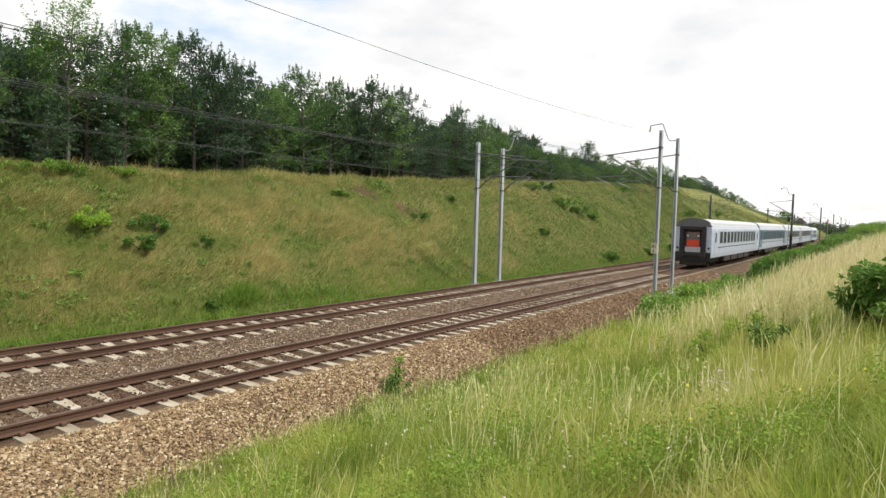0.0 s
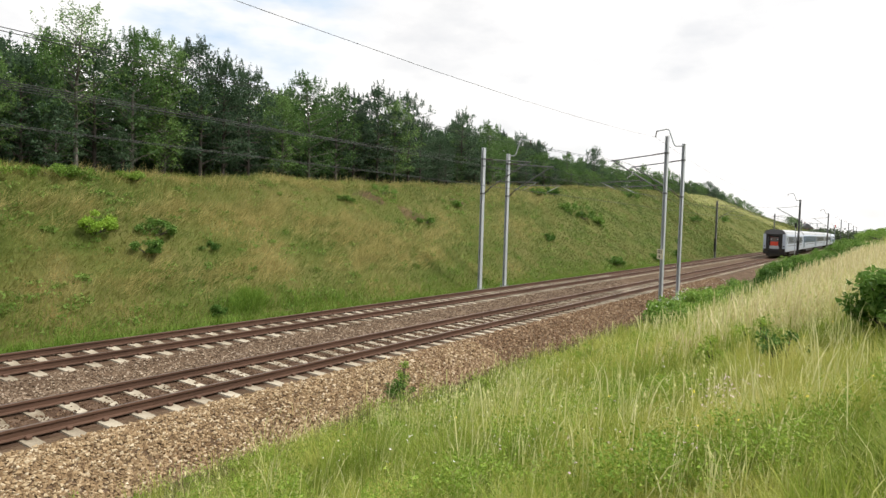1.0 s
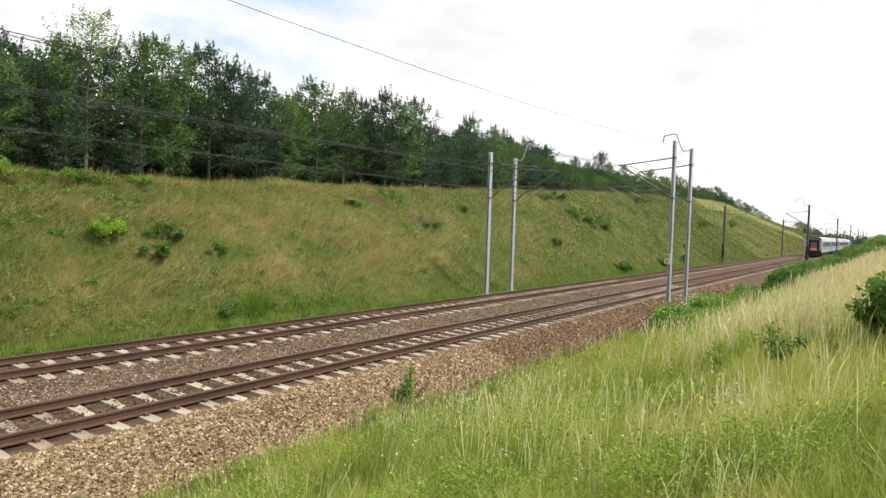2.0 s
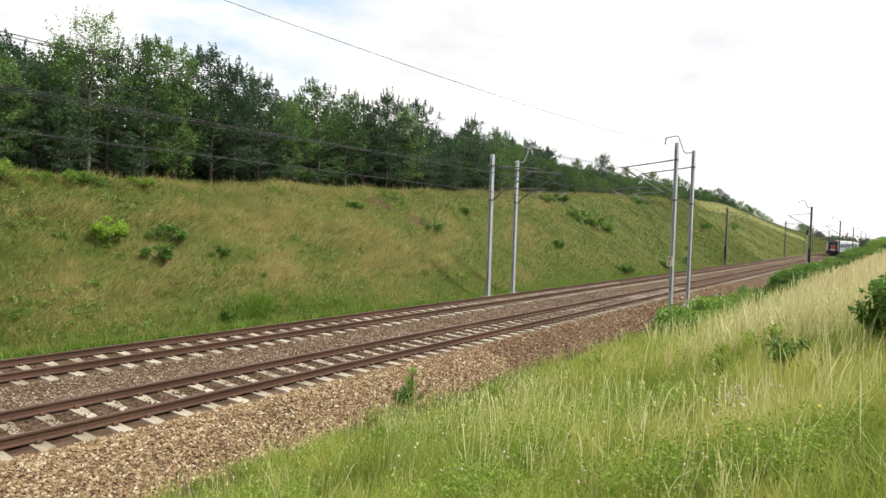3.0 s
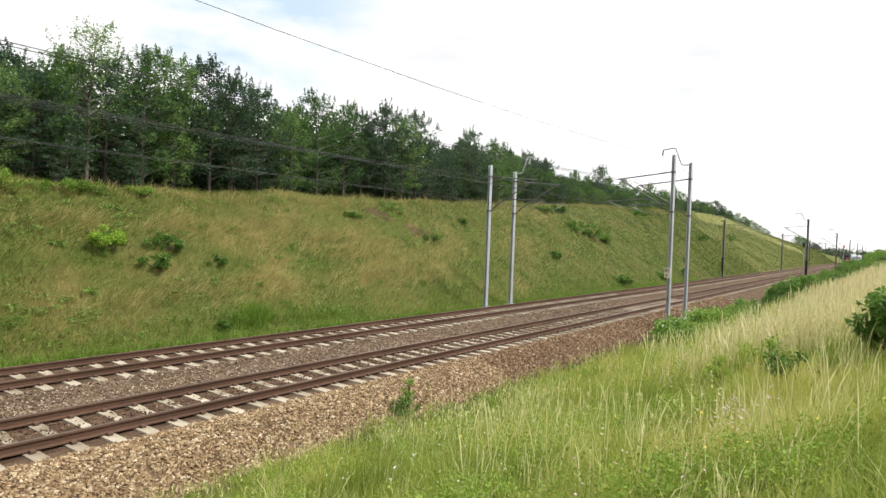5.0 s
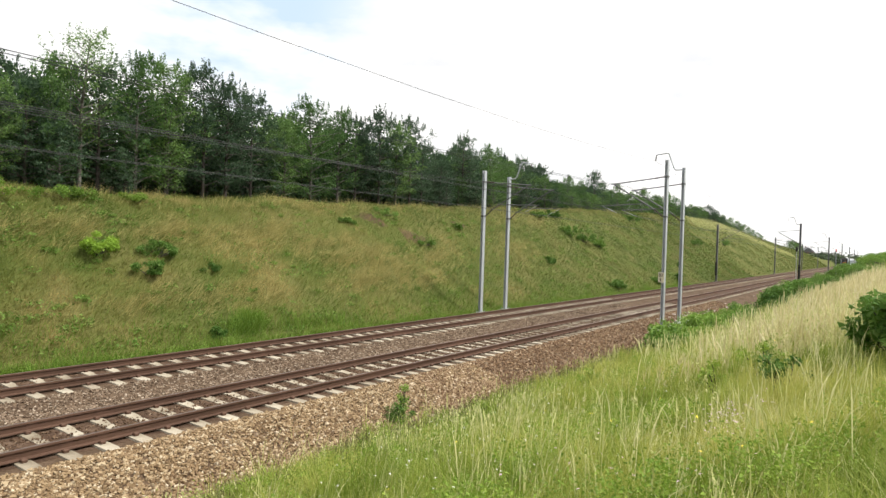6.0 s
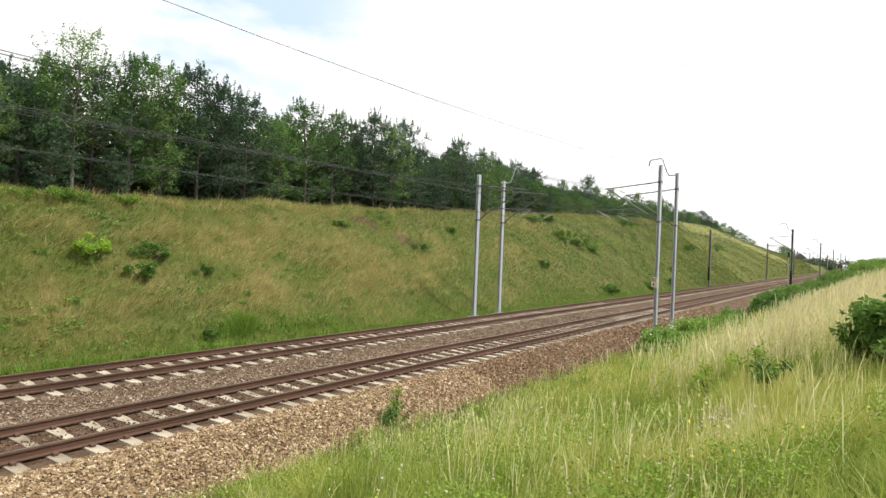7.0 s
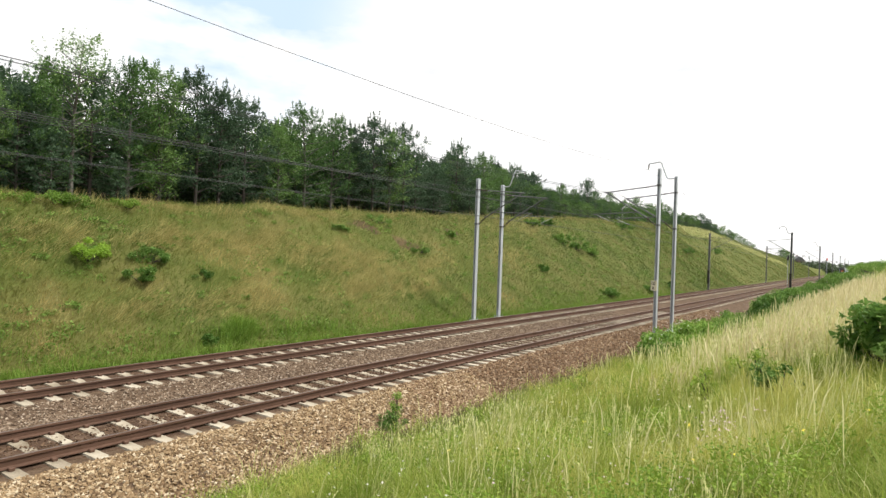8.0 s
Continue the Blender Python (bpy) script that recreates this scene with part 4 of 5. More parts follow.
def far_slope_shrubs():
    """Shrubs scattered on the far bank: along, across, width, height, tint."""
    spots = [(11.2, 24.6, 1.5, 1.0, "lime_shrub"), (13.5, 24.4, 1.5, 0.75, "shrub"), (12.8, 23.6, 1.5, 0.7, "shrub"), (15.7, 23.7, 1.1, 0.4, "shrub"), (13.9, 20.5, 0.5, 0.6, "shrub"),
             (8.6, 27.5, 2.6, 0.75, "foot"), (11.2, 27.7, 2.4, 0.6, "foot"), (14.4, 27.7, 1.8, 0.45, "foot"), (32.0, 28.4, 2.4, 0.6, "shrub"), (27.6, 27.5, 1.3, 0.35, "shrub"), (33.8, 25.8, 1.3, 0.5, "shrub"), (40.0, 27.6, 1.2, 0.5, "shrub"),
             (63, 27.9, 2.2, 1.5, "shrub"), (65, 27.0, 2.2, 1.6, "shrub"), (67.5, 26.3, 2.0, 1.3, "shrub"), (60, 30.4, 1.8, 0.9, "shrub"), (64.4, 30.9, 2.0, 0.8, "shrub"), (95.5, 32.4, 3.4, 1.4, "shrub"), (58.8, 20.9, 2.4, 0.9, "shrub"),
             (50, 24.0, 1.4, 0.6, "shrub"), (72, 20.9, 1.6, 1.0, "shrub"), (82, 21.0, 1.0, 1.2, "shrub"), (90, 23.0, 0.9, 1.0, "shrub"), (120, 28.0, 2.5, 1.4, "shrub"), (150, 29, 3, 1.6, "shrub")]
    for k, (x, y, w, h, c) in enumerate(spots):
        mat = {"foot": "foot_grass", "shrub": "weed"}.get(c, c)
        shrub(x, y, w, h, 100 + k, mat, "bright yellow-green bush on the far bank" if c == "lime_shrub" else "dark green low shrub on the far grassy bank",
              leaf=0.05 if x < 40 else 0.10, clumps=18, per=130 if x < 40 else 70)


far_slope_shrubs()
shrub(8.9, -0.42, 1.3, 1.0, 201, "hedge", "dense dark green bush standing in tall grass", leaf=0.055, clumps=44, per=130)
for k, (x, y, w, h) in enumerate(((9.6, 1.25, 0.7, 0.72), (9.0, 1.7, 0.5, 0.6), (7.4, 1.9, 0.5, 0.5), (5.6, 2.6, 0.5, 0.45), (8.6, 4.6, 0.6, 0.42), (6.8, 5.9, 0.6, 0.40), (5.2, 6.6, 0.5, 0.38), (10.5, 6.3, 0.6, 0.45), (6.2, 4.3, 0.5, 0.45), (12.6, 5.0, 0.7, 0.5))):
    shrub(x, y, w, h, 230 + k, "herb", "leafy green herb plant standing in the meadow", leaf=0.03, clumps=14, per=60)
shrub(8.3, 0.85, 0.55, 0.62, 205, "weed", "tall leafy green weed in the meadow", leaf=0.035, clumps=14, per=45)
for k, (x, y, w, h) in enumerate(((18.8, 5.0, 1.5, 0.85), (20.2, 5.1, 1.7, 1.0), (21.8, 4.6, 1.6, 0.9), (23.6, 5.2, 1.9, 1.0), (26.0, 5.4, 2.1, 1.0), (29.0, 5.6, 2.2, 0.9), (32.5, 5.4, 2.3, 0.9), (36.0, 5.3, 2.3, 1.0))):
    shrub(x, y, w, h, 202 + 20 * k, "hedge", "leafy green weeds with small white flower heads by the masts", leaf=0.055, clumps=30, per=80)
shrub(11.1, 9.0, 0.75, 0.72, 204, "weed", "small dark green weed at the ballast edge", leaf=0.026, clumps=16, per=110)
shrub(11.1, 9.0, 0.18, 1.2, 206, "hedge", "slender upright weed at the ballast edge", leaf=0.022, clumps=10, per=70)
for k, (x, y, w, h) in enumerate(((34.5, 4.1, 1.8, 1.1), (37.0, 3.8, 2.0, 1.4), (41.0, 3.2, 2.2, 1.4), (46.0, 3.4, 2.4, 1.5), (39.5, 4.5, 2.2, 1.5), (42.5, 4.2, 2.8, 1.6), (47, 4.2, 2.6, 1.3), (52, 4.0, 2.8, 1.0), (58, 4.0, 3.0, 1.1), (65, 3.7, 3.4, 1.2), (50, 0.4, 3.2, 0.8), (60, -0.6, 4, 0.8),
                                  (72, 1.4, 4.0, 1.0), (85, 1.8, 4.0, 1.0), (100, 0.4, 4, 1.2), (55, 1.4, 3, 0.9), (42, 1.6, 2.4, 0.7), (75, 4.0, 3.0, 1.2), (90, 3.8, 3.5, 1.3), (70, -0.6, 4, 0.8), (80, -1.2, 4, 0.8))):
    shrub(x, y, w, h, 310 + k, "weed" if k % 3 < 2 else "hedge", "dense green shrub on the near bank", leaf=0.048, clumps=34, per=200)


def blades(name, label, mat, pts, rng, length, width, lean=0.35, wind=(0.0, 0.0), tuft=0.0, simple=False, spike=False):
    """Grass blades: a root pair, a middle pair and a tip. tuft: how far neighbouring blades lean together and differ in height."""
    n = len(pts)
    x, y = pts[:, 0], pts[:, 1]
    root = np.column_stack([x, y, height(x, y) - 0.02])
    a = rng.random(n) * 6.283
    side = np.column_stack([np.cos(a), np.sin(a), np.zeros(n)])
    common = tuft * np.column_stack([np.sin(5.1 * x + 2.0 * np.sin(3.7 * y)), np.sin(4.3 * y + 2.2 * np.sin(4.9 * x) + 1.0)])
    out = rng.normal(0, lean, (n, 2)) + np.array(wind) + common
    tall = 1 + 1.1 * tuft * np.sin(1.9 * x + 1.3 * np.sin(2.3 * y)) * np.sin(2.1 * y + 0.8 * x)
    l = length * rng.uniform(0.45, 1.35, n) * tall
    w = width * rng.uniform(0.6, 1.3, n)
    d = np.column_stack([out * l[:, None], l * np.clip(1 - 0.4 * np.hypot(out[:, 0], out[:, 1]), 0.25, 1)])
    mid = root + d * (np.array([0.62, 0.62, 0.80]) if spike else np.array([0.35, 0.35, 0.62]))
    tip = root + d
    s = side * w[:, None]
    if simple:
        ob = sheet(name, np.stack([root - s, root + s, tip], 1).reshape(-1, 3), np.arange(n)[:, None] * 3 + np.array([0, 1, 2]), MAT[mat])
        return tagged(ob, label, "grass", kind="stuff")
    low, high = (0.5, 1.25) if spike else (1.0, 0.8)
    v = np.stack([root - s * low, root + s * low, mid + s * high, mid - s * high, tip], 1).reshape(-1, 3)
    b = np.arange(n)[:, None] * 5
    f = np.concatenate([b + np.array([0, 1, 2]), b + np.array([0, 2, 3]), b + np.array([3, 2, 4])])
    ob = sheet(name, v, f, MAT[mat])
    return tagged(ob, label, "grass", kind="stuff")


def spread(rng, n, near, far, a0, a1, power=1.0):
    """Points between two distances and bearings, denser towards the eye."""
    r = near * (far / near) ** (rng.random(n) ** power)
    a = np.radians(rng.uniform(a0, a1, n))
    return np.column_stack([r * np.cos(a), r * np.sin(a)])


def grass_edge(x):
    return np.interp(x, [2, 8, 14, 21, 28, 40, 60, 110], [8.24, 8.20, 8.34, 8.42, 8.35, 8.1, 7.7, 7.2]) + 0.22 * np.sin(x * 0.9) + 0.16 * np.sin(x * 2.3 + 1)


SCARS = [(30.5, 27.8, 1.6, 0.6), (33.4, 26.6, 1.7, 0.7), (41.0, 28.0, 1.2, 0.5)]


def scar(x, y):
    """How bare the far bank is: 1 in the middle of an eroded spot."""
    out = np.zeros(np.shape(x))
    for a, b, w, h in SCARS:
        out = np.maximum(out, 1 - (((x - a) / w) ** 2 + ((y - b) / h) ** 2))
    return out


def grass():
    rng = np.random.default_rng(77)
    # near bank, running down to the ballast
    p = spread(rng, 225000, 3.0, 62, -8, 80, 0.85)
    gap = grass_edge(p[:, 0]) + rng.normal(0, 0.10, len(p)) - p[:, 1]
    p = p[(gap > rng.exponential(0.10, len(p))) & (p[:, 0] > 0.4)]
    r = np.hypot(p[:, 0], p[:, 1])
    gap = grass_edge(p[:, 0]) - p[:, 1]
    low = (gap < 1.9 + 0.5 * np.sin(0.8 * p[:, 0])) | ((p[:, 0] > 21) & (p[:, 1] > 3.6 + 0.5 * np.sin(p[:, 0] * 0.7)))
    far_away = r > 20
    for mask, ln, wd in ((~low & (r < 9), 0.40, 0.0042), (~low & (r >= 9) & ~far_away, 0.42, 0.0068), (~low & far_away, 0.46, 0.015), (low, 0.22, 0.0065)):
        blades("meadow_grass", "tall green and tan meadow grass on the near bank", "verge_grass" if ln == 0.22 else "grass", p[mask], rng,
               np.interp(gap[mask], [0, 0.5, 1.4], [0.16, 0.28, 0.40]) if ln == 0.22 else ln, wd, 0.42, (0.10, -0.06), 0.42, simple=ln == 0.46)
    # tussocks of long blades, green and straw
    c = spread(rng, 1500, 3.4, 26, -8, 70, 0.9)
    c = c[(c[:, 1] < grass_edge(c[:, 0]) - 0.5) & (c[:, 0] > 1.2)]
    for k, (mat, label) in enumerate((("grass", "tussocks of long green grass in the meadow"), ("straw", "tussocks of pale dry grass in the meadow"))):
        own = c[k::2]
        far_off = np.hypot(own[:, 0], own[:, 1])
        each = 46 if k == 0 else 14
        pts = np.repeat(own, each, 0) + rng.normal(0, 0.07, (len(own) * each, 2))
        tall = np.repeat(rng.uniform(0.28, 0.56, len(own)), each)
        blades("grass_tussocks", label, mat, pts, rng, tall, np.repeat(np.interp(far_off, [4, 25], [0.0028, 0.008]), each), 0.30, (0.13, -0.06), 0.12)
    # broad leaves low between the blades
    p = spread(rng, 4200, 3.6, 34, -6, 78, 0.9)
    patch = np.sin(1.1 * p[:, 0] + 2 * np.sin(0.9 * p[:, 1])) * np.sin(1.4 * p[:, 1] + 0.7 * p[:, 0])
    p = p[(p[:, 1] < grass_edge(p[:, 0]) - 1.3) & (p[:, 0] > 0.6) & (patch > 0.08)]
    z = height(p[:, 0], p[:, 1]) + rng.uniform(0.18, 0.50, len(p))
    q = rng.uniform(0.08, 0.22, (len(p), 1))
    v, f = leaf_cards(rng, np.column_stack([p, z]), np.concatenate([q, q, q * 0.9], 1), 64, 0.0145, 0.8)
    tagged(sheet("meadow_herbs", v, f, MAT["herb"]), "low broad-leaved herbs among the meadow grass", "herbs", kind="stuff")
    # seed stalks, thick in patches
    p = spread(rng, 30000, 4.0, 55, -6, 62, 0.75)
    dry = 0.75 * bumps(p[:, 0] * 0.9, p[:, 1] * 1.5) + 1.1 * np.exp(-((p[:, 1] - 1.2) / 2.4) ** 2) * np.clip((p[:, 0] - 7) / 7, 0, 1) - 0.22
    p = p[(p[:, 1] < toe(p[:, 0]) - 0.9) & (dry > rng.uniform(-0.10, 0.70, len(p))) & (p[:, 0] > 1.5)]
    r = np.hypot(p[:, 0], p[:, 1])
    for lo, hi, wd in ((0, 11, 0.0031), (11, 60, 0.0080)):
        q = p[(r >= lo) & (r < hi)]
        blades("seed_stalks", "dry straw-coloured seed stalks standing above the grass", "straw", q, rng, 0.66, wd, 0.17, (0.14, -0.06), 0.2, spike=True)
    # a dense dry stand high on the bank, and single long stalks close by
    n = 17000
    q = np.column_stack([9.5 + 26 * rng.random(n) ** 1.2, rng.normal(0.4, 1.05, n)])
    q = q[(q[:, 1] > -2.5) & (q[:, 1] < 4) & (np.sin(2.3 * q[:, 0] + 1.7 * np.sin(1.9 * q[:, 1])) > -0.15)]
    blades("seed_stalks", "dense pale dry seed stalks high on the near bank", "pale_straw", q, rng, 0.74, 0.0075, 0.15, (0.14, -0.05), 0.15, spike=True)
    q = spread(rng, 2400, 3.0, 13, -6, 52, 0.9)
    q = q[(q[:, 0] > 1.0) & (np.sin(1.3 * q[:, 0] + 1.6 * np.sin(1.1 * q[:, 1])) + 0.5 * np.sin(3.1 * q[:, 1]) > -0.35)]
    blades("seed_stalks", "single long pale stalks in the meadow", "straw", q, rng, 0.66, 0.0030, 0.18, (0.14, -0.05), 0.22, spike=True)
    # seed heads on the nearer stalks
    q = p[r < 18][:2600]
    z = height(q[:, 0], q[:, 1]) + rng.uniform(0.45, 0.75, len(q))
    v, f = leaf_cards(rng, np.column_stack([q, z]), np.tile([[0.008, 0.008, 0.05]], (len(q), 1)), 6, 0.014, 3.0)
    tagged(sheet("seed_heads", v, f, MAT["straw"]), "feathery pale seed heads of meadow grass", "grass", kind="stuff")
    # dead litter along the ballast toe
    n = 42000
    x = 2 + 52 * rng.random(n) ** 1.4
    y = grass_edge(x) + rng.normal(0.24, 0.20, n)
    blades("dry_litter", "brown dead stems along the ballast edge", "litter", np.column_stack([x, y]), rng, 0.16, 0.012, 0.9, simple=True)
    # far bank
    n = 290000
    x = 4 + 130 * rng.random(n) ** 1.5
    crest = np.interp(x, CREST_X, CREST_Z)
    y = FOOT - 0.6 + (crest * 1.35 + 4.2) * rng.random(n)
    keep = scar(x, y) < rng.uniform(0.0, 1.5, n)
    # beyond about 40 m the blades take the colour with cloud shade in it
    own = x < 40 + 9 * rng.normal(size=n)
    for mask, mat, label in ((keep & own, "bank_grass", "rough green and tan grass covering the far bank"), (keep & ~own, "shaded_olive_grass", "olive green sward on the farther bank, cloud shade in its colour")):
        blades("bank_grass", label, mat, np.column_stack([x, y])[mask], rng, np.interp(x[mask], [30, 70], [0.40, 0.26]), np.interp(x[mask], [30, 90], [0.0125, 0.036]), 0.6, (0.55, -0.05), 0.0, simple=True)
    # dry swathes laid over by the wind: along, across, length, depth, blades
    vs = []
    for cx, cy, w, h, k in ((20.0, 25.9, 2.6, 0.9, 5000), (24.0, 25.2, 3.0, 0.9, 7000), (26.5, 24.2, 2.6, 0.9, 6000), (25.4, 22.9, 2.6, 0.8, 5000), (28.4, 22.9, 2.6, 0.8, 4500), (16.4, 22.3, 2.0, 0.7, 3500),
                            (15.0, 25.7, 1.6, 0.8, 3000), (10.0, 25.6, 2.0, 0.7, 2500), (33.0, 24.6, 3.0, 1.0, 4000), (46.0, 25.5, 5.0, 1.4, 3500), (12.0, 22.4, 1.6, 0.6, 1600), (54.0, 29.4, 8.0, 0.9, 3000), (24.0, 28.6, 9.0, 0.5, 3500)):
        u = rng.normal(0, 1, (k, 2))
        vs.append(np.column_stack([cx + u[:, 0] * w * 0.6 + 0.5 * u[:, 1] * h, cy + u[:, 1] * h * 0.6]))
    q = np.concatenate(vs)
    streak = np.sin(2.1 * q[:, 0] - 3.3 * q[:, 1] + 1.5 * np.sin(1.3 * q[:, 0] + 0.9 * q[:, 1]))
    q = q[(streak > rng.uniform(-1.2, 0.5, len(q))) & (q[:, 1] > FOOT + 0.4)]
    blades("dry_bank_grass", "pale dry grass swathes laid over by wind on the far bank", "dry_blades", q, rng, 0.52, 0.0125, 0.35, (0.75, -0.05), 0.1, simple=True)
    n = 9000
    x = 4 + 90 * rng.random(n) ** 1.4
    y = FOOT + 1.35 * (np.interp(x, CREST_X, CREST_Z) + 0.55) + rng.normal(0.3, 0.7, n)
    tall = 0.50 * (1 + 0.5 * np.sin(1.7 * x + np.sin(0.9 * x)))
    blades("crest_grass", "tall pale grass plumes along the crest of the far bank", "dry_blades", np.column_stack([x, y]), rng, tall, 0.013, 0.25, (0.35, 0.0), 0.1, simple=True)
    # low leafy clumps that break the far sward
    n = 900
    x = 4 + 130 * rng.random(n) ** 1.3
    y = FOOT + (np.interp(x, CREST_X, CREST_Z) * 1.35 + 1.0) * rng.random(n)
    wide = rng.uniform(0.12, 0.42, (n, 1)) * (1 + x[:, None] / 80)
    v, f = leaf_cards(rng, np.column_stack([x, y, height(x, y) + 0.12]), np.concatenate([wide * 1.4, wide, wide * 0.6], 1), 40, 0.06, 0.8)
    tagged(sheet("bank_herbs", v, f, MAT["weed"]), "low green herbs and brambles scattered over the far bank", "herbs", kind="stuff")
    n = 30000
    x = 3 + 80 * rng.random(n) ** 1.4
    y = FOOT - 0.9 + np.abs(rng.normal(0, 0.95, n))
    clump = np.repeat(np.array([[15.6, 20.9, 0.40, 0.25], [14.9, 20.7, 0.3, 0.2], [15.9, 21.0, 0.25, 0.2], [19.0, 20.5, 1.2, 0.2]]), 500, 0)
    x = np.concatenate([x, clump[:, 0] + rng.normal(0, 1, 2000) * clump[:, 2]])
    y = np.concatenate([y, clump[:, 1] + rng.normal(0, 1, 2000) * clump[:, 3]])
    blades("lush_grass", "lush green grass along the foot of the far bank", "foot_grass", np.column_stack([x, y]), rng, np.where(np.arange(len(x)) < n, 0.36, 0.62), 0.016, 0.35, tuft=0.3, simple=True)
    # pale dry turf high on the distant bank, its sunlight put into the colour
    n = 5000
    x = 150 + 120 * rng.random(n)
    y = FOOT + 1.35 * np.interp(x, CREST_X, CREST_Z) * np.clip(rng.normal(0, 0.075, n) + np.interp(x, [150, 200, 270], [0.98, 0.84, 0.55]), 0.3, 1.04)
    blades("distant_dry_grass", "pale dry grass high on the distant bank, sunlight in its colour", "straw", np.column_stack([x, y]), rng, 0.6, 0.07, 0.4, simple=True)
    # trodden turf round the standpoint
    q = rng.uniform((-9, -7), (4, 6), (26000, 2))
    q = q[(np.hypot(q[:, 0], q[:, 1]) > 0.4) & ((q[:, 0] < 0.4) | (np.hypot(q[:, 0], q[:, 1]) < 3.2))]
    blades("meadow_grass", "meadow grass on the near bank", "grass", q, rng, 0.26, 0.006, 0.42, tuft=0.4, simple=True)
    n = 60000
    x = 100 + 260 * rng.random(n)
    crest = np.interp(x, CREST_X, CREST_Z)
    y = FOOT + (crest * 1.35 + 3) * rng.random(n)
    blades("distant_bank_grass", "rough olive grass on the distant bank, cloud shade in its colour", "shaded_olive_grass", np.column_stack([x, y]), rng, 0.40, 0.060, 0.7, simple=True)


grass()


def bare_spots():
    for cx, cy, w, h in SCARS:
        u, a = np.meshgrid(np.linspace(0, 1, 7), np.linspace(0, 2 * np.pi, 25)[:-1], indexing="ij")
        k = 1 + 0.18 * np.sin(3 * a + cx) + 0.12 * np.sin(7 * a)
        x, y = cx + w * u * k * np.cos(a), cy + h * u * k * np.sin(a)
        z = height(x, y) + 0.05 * (1 - u) - 0.01
        i, j = np.meshgrid(np.arange(6), np.arange(24), indexing="ij")
        b, c = (i * 24 + j).ravel(), (i * 24 + (j + 1) % 24).ravel()
        ob = sheet("bare_soil", np.stack([x, y, z], -1).reshape(-1, 3), np.stack([b, c, c + 24, b + 24], 1), MAT["soil"], smooth=True)
        tagged(ob, "bare reddish soil washed out of the grassy bank", "soil", "bare spots on the bank")


bare_spots()


def flower_patch(name, label, mat, cx, cy, sx, sy, n, seed, up=0.42, size=0.012):
    rng = np.random.default_rng(seed)
    vs, fs = [], []
    for i in range(n):
        x, y = cx + rng.normal(0, sx), cy + rng.normal(0, sy)
        c = np.array([x, y, ground_at(x, y) + up * rng.uniform(0.8, 1.2)])
        for k in range(6):
            a = k * 1.047
            d, e = np.array([math.cos(a), math.sin(a), 0.25 * rng.normal()]), np.array([-math.sin(a), math.cos(a), 0.2])
            s = size * rng.uniform(0.8, 1.3)
            b = len(vs)
            vs += [c, c + d * s + e * s * 0.35, c + d * s * 1.5, c + d * s - e * s * 0.35]
            fs.append((b, b + 1, b + 2, b + 3))
    tagged(sheet(name, np.array(vs), np.array(fs), MAT[mat]), label, "flowers", kind="stuff")


flower_patch("pink_flowers", "patch of small pale pink flowers in the grass", "pink_petal", 5.5, 0.95, 0.34, 0.14, 80, 1, 0.44, 0.008)
flower_patch("pink_flowers", "loose pale pink flowers low in the grass", "pink_petal", 4.3, 1.5, 0.5, 0.5, 40, 5, 0.40, 0.008)
flower_patch("white_flowers", "small white flowers among the meadow herbs", "white_petal", 4.8, 3.0, 0.7, 0.8, 60, 6, 0.42, 0.007)
flower_patch("white_flowers", "scattered small white flowers in the grass", "white_petal", 7.2, 4.4, 1.6, 1.2, 80, 2, 0.44, 0.009)
flower_patch("white_flowers", "small white flower heads on leafy weeds", "white_petal", 21.5, 5.1, 2.6, 0.45, 110, 3, 0.92, 0.018)
flower_patch("yellow_flowers", "small yellow flowers in the meadow", "yellow_petal", 7.2, 2.6, 2.4, 2.2, 30, 4, 0.48)

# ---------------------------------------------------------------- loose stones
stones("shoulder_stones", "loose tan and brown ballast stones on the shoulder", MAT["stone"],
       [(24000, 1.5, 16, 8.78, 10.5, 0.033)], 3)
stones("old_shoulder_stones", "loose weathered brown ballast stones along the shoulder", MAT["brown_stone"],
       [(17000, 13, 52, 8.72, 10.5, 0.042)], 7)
stones("middle_stones", "loose grey-brown ballast stones between the tracks", MAT["grey_stone"],
       [(18000, 1.5, 42, 12.95, 15.1, 0.031)], 4)
stones("crib_stones", "rust-stained ballast stones between the sleepers", MAT["crib_stone"],
       [(6500, 1.5, 34, 11.1, 12.4, 0.026), (4000, 1.5, 34, 15.6, 17.0, 0.026)], 5)
stones("crib_stones", "ballast stones heaped against the rails and over the sleepers", MAT["crib_stone"],
       [(4200, 1.5, 34, 11.08, 11.55, 0.030), (1500, 1.5, 34, 11.5, 12.3, 0.024), (2600, 1.5, 34, 15.62, 16.0, 0.030)], 8, 0.034)


# ---------------------------------------------------------------- distance
def signal(x, y, top, head="black"):
    s = thing("railway_signal", pose(x, y, 0), "dark railway signal on a thin post by the track", "signal", "signals")
    part("post", make(rod, (0, 0, -0.8), (0, 0, top), 0.045), MAT["galvanised"], s)
    part("head", make(box, -0.1, 0.1, -0.15, 0.15, top - 0.65, top + 0.03, 0.04), MAT[head], s, "red signal head" if head == "red" else "")
    part("ladder", make(box, 0.06, 0.08, -0.05, 0.05, -0.6, top - 1.0), MAT["old_steel"], s)


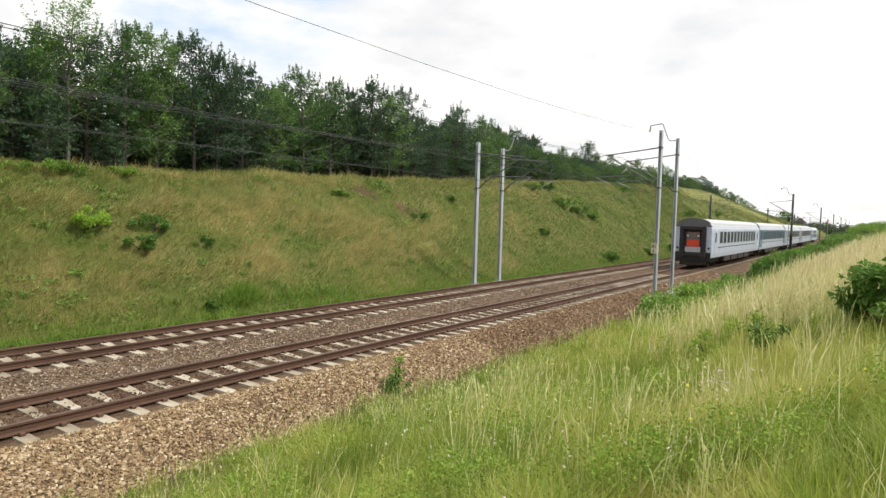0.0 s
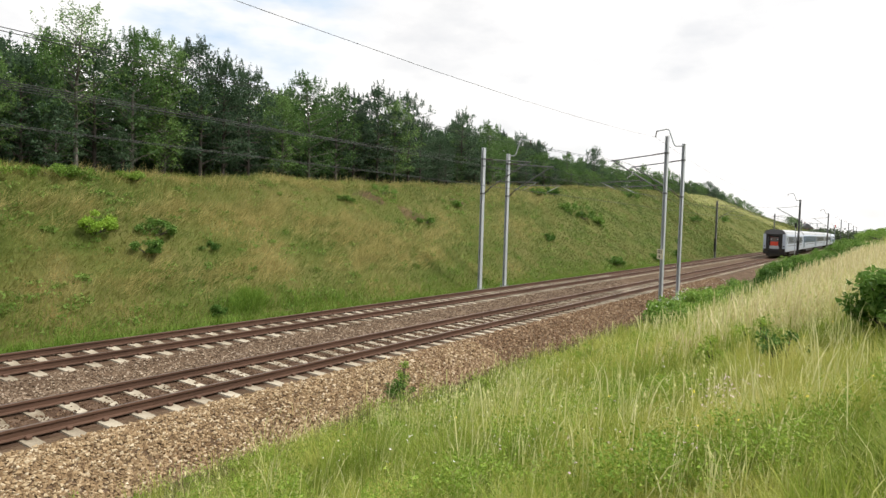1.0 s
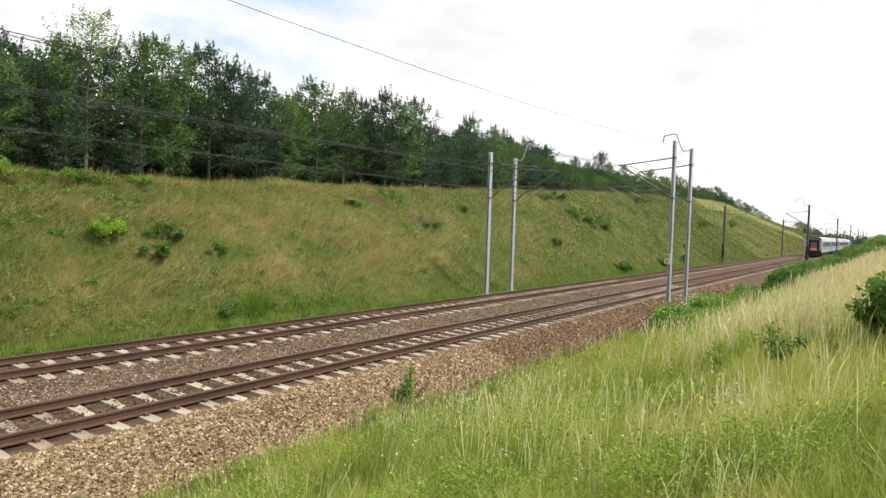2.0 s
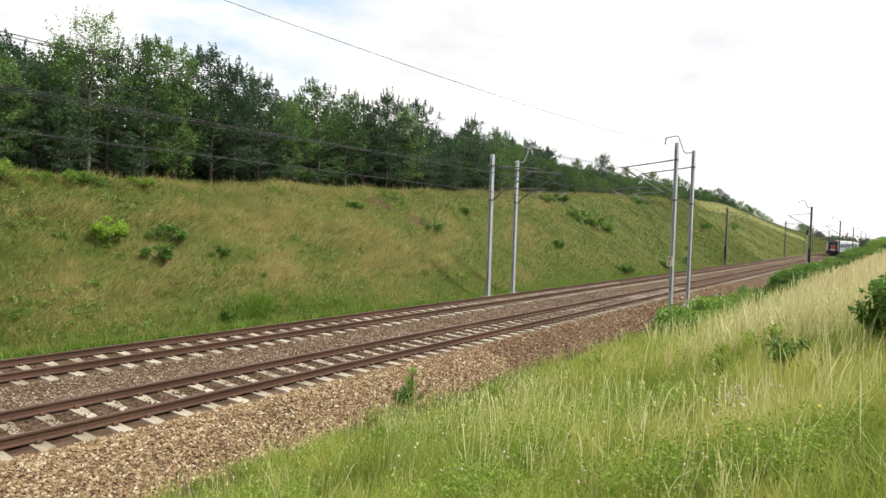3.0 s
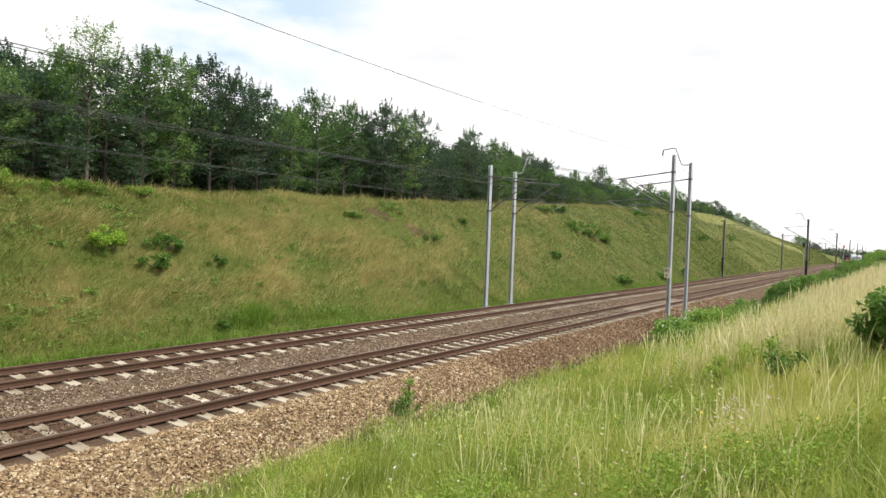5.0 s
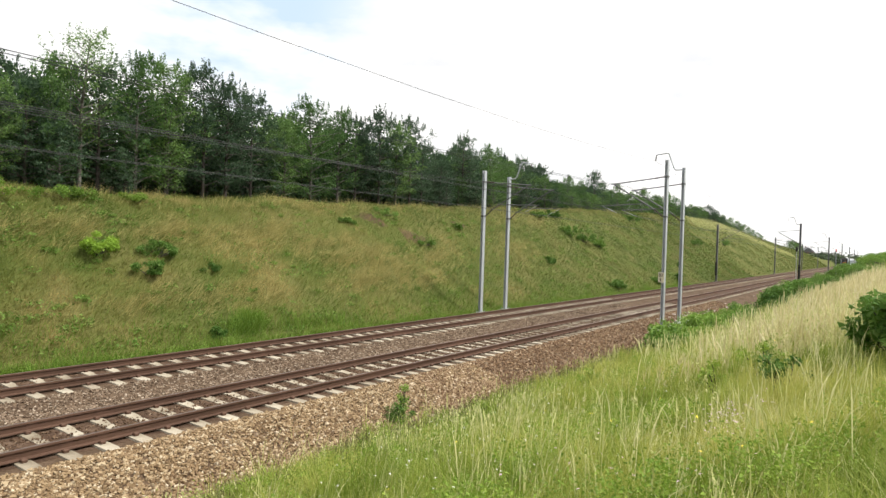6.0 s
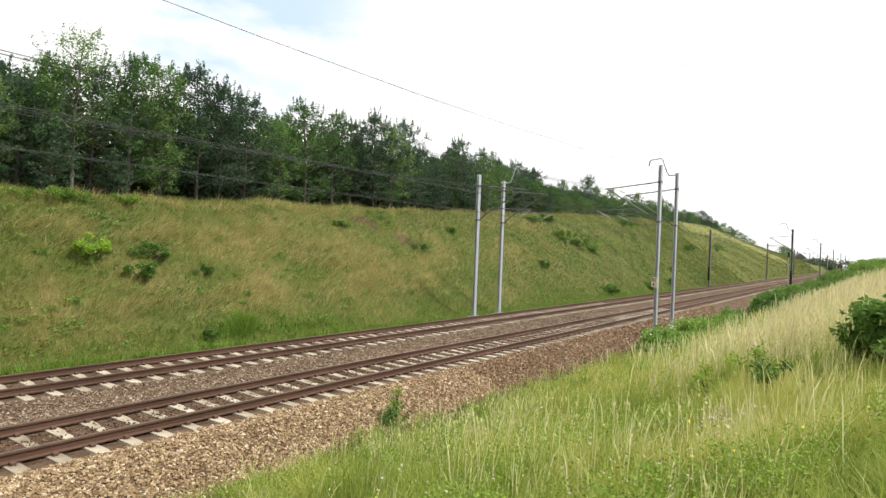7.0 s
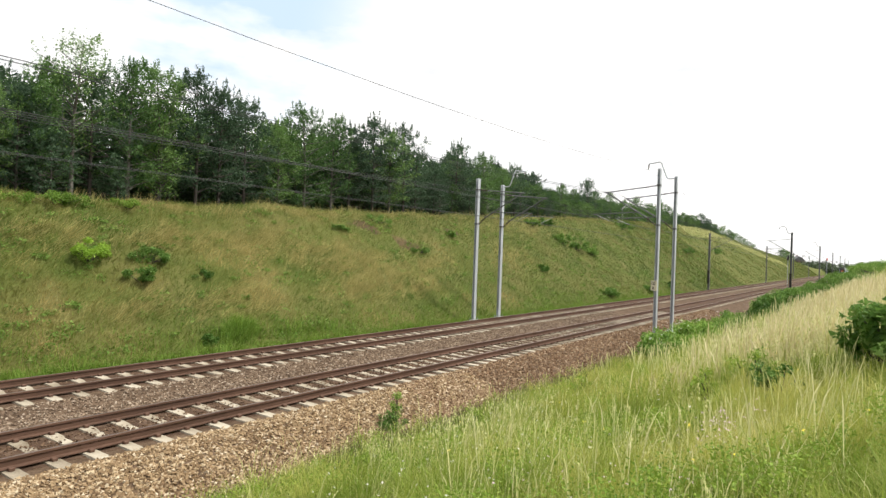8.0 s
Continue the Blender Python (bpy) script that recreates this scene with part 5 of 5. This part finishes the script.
def far_house(x, y, turn):
    z = ground_at(x, y) - 0.3
    h = thing("house", pose(x, y, z, 0, 0, turn), "small distant brick house with a dark pitched roof", "house", "distant houses")
    part("wall", make(box, -5, 5, -4, 4, 0, 5.2), MAT["brick_red"], h)
    bm = bmesh.new()
    along_x(bm, [(-4.5, 5.0), (0, 8.6), (4.5, 5.0)], -5.4, 5.4)
    part("roof", bm, MAT["rim"], h)
    part("chimney", make(box, 1.6, 2.3, -0.4, 0.4, 7.4, 9.6), MAT["brick_red"], h)
    for yy in (-2.0, 1.2):
        for zz in (1.2, 3.4):
            part("window", make(box, -5.04, -5.0, yy, yy + 1.0, zz, zz + 1.2), MAT["pane"], h)


far_house(560, 46.0, 20)
signal(99.0, 9.3, 5.0)
signal(192.0, 8.9, 6.1, "red")


def skyline():
    rng = np.random.default_rng(9)
    n = 60
    cs, rs = [], []
    for i in range(n):
        a = math.radians(1.0 + 9 * rng.random())
        d = rng.uniform(620, 760)
        s = rng.uniform(2.5, 5.5)
        cs.append((d * math.cos(a), d * math.sin(a), s * 0.6))
        rs.append((s * 1.4, s * 1.4, s))
    for i in range(26):
        a = math.radians(1.6 + 2.9 * rng.random())
        d = rng.uniform(450, 540)
        s = rng.uniform(2.2, 4.4)
        cs.append((d * math.cos(a), d * math.sin(a), s * 0.8))
        rs.append((s * 1.5, s * 1.5, s * 1.2))
    v, f = leaf_cards(rng, np.array(cs), np.array(rs), 240, 0.8, 0.7)
    ob = sheet("distant_wood", v, f, MAT["far_trees"])
    tagged(ob, "hazy dark line of distant trees on the horizon", "woods", kind="stuff")


skyline()


def pylon(x, y, h):
    """A lattice tower of an electric line far behind the wood."""
    t = thing("lattice_pylon", pose(x, y, ground_at(x, y)), "grey steel lattice pylon far behind the wood", "pylon")
    bm = bmesh.new()
    w = lambda z: 2.2 * (1 - z / h) + 0.35
    for sx in (-1, 1):
        for sy in (-1, 1):
            rod(bm, (sx * w(0), sy * w(0), 0), (sx * w(h), sy * w(h), h), 0.12, n=4)
    for k in range(8):
        z0, z1 = h * k / 8, h * (k + 1) / 8
        for sx in (-1, 1):
            rod(bm, (sx * w(z0), -w(z0), z0), (sx * w(z1), w(z1), z1), 0.07, n=4)
            rod(bm, (-w(z0), sx * w(z0), z0), (w(z1), sx * w(z1), z1), 0.07, n=4)
    part("tower", bm, MAT["old_steel"], t)
    for z in (h * 0.8, h * 0.95):
        part("cross_arm", make(rod, (-4, -2.5, z), (4, 2.5, z), 0.12, n=4), MAT["old_steel"], t)


pylon(345.0, 155.0, 40.0)


# ---------------------------------------------------------------- what moves
def motions():
    for vehicle, ahead in TRAIN:
        walk(vehicle, [(t / 2, pose(52.7 + 45.14 * t / 2 + ahead, NEAR_C, 0)) for t in range(17)])


motions()
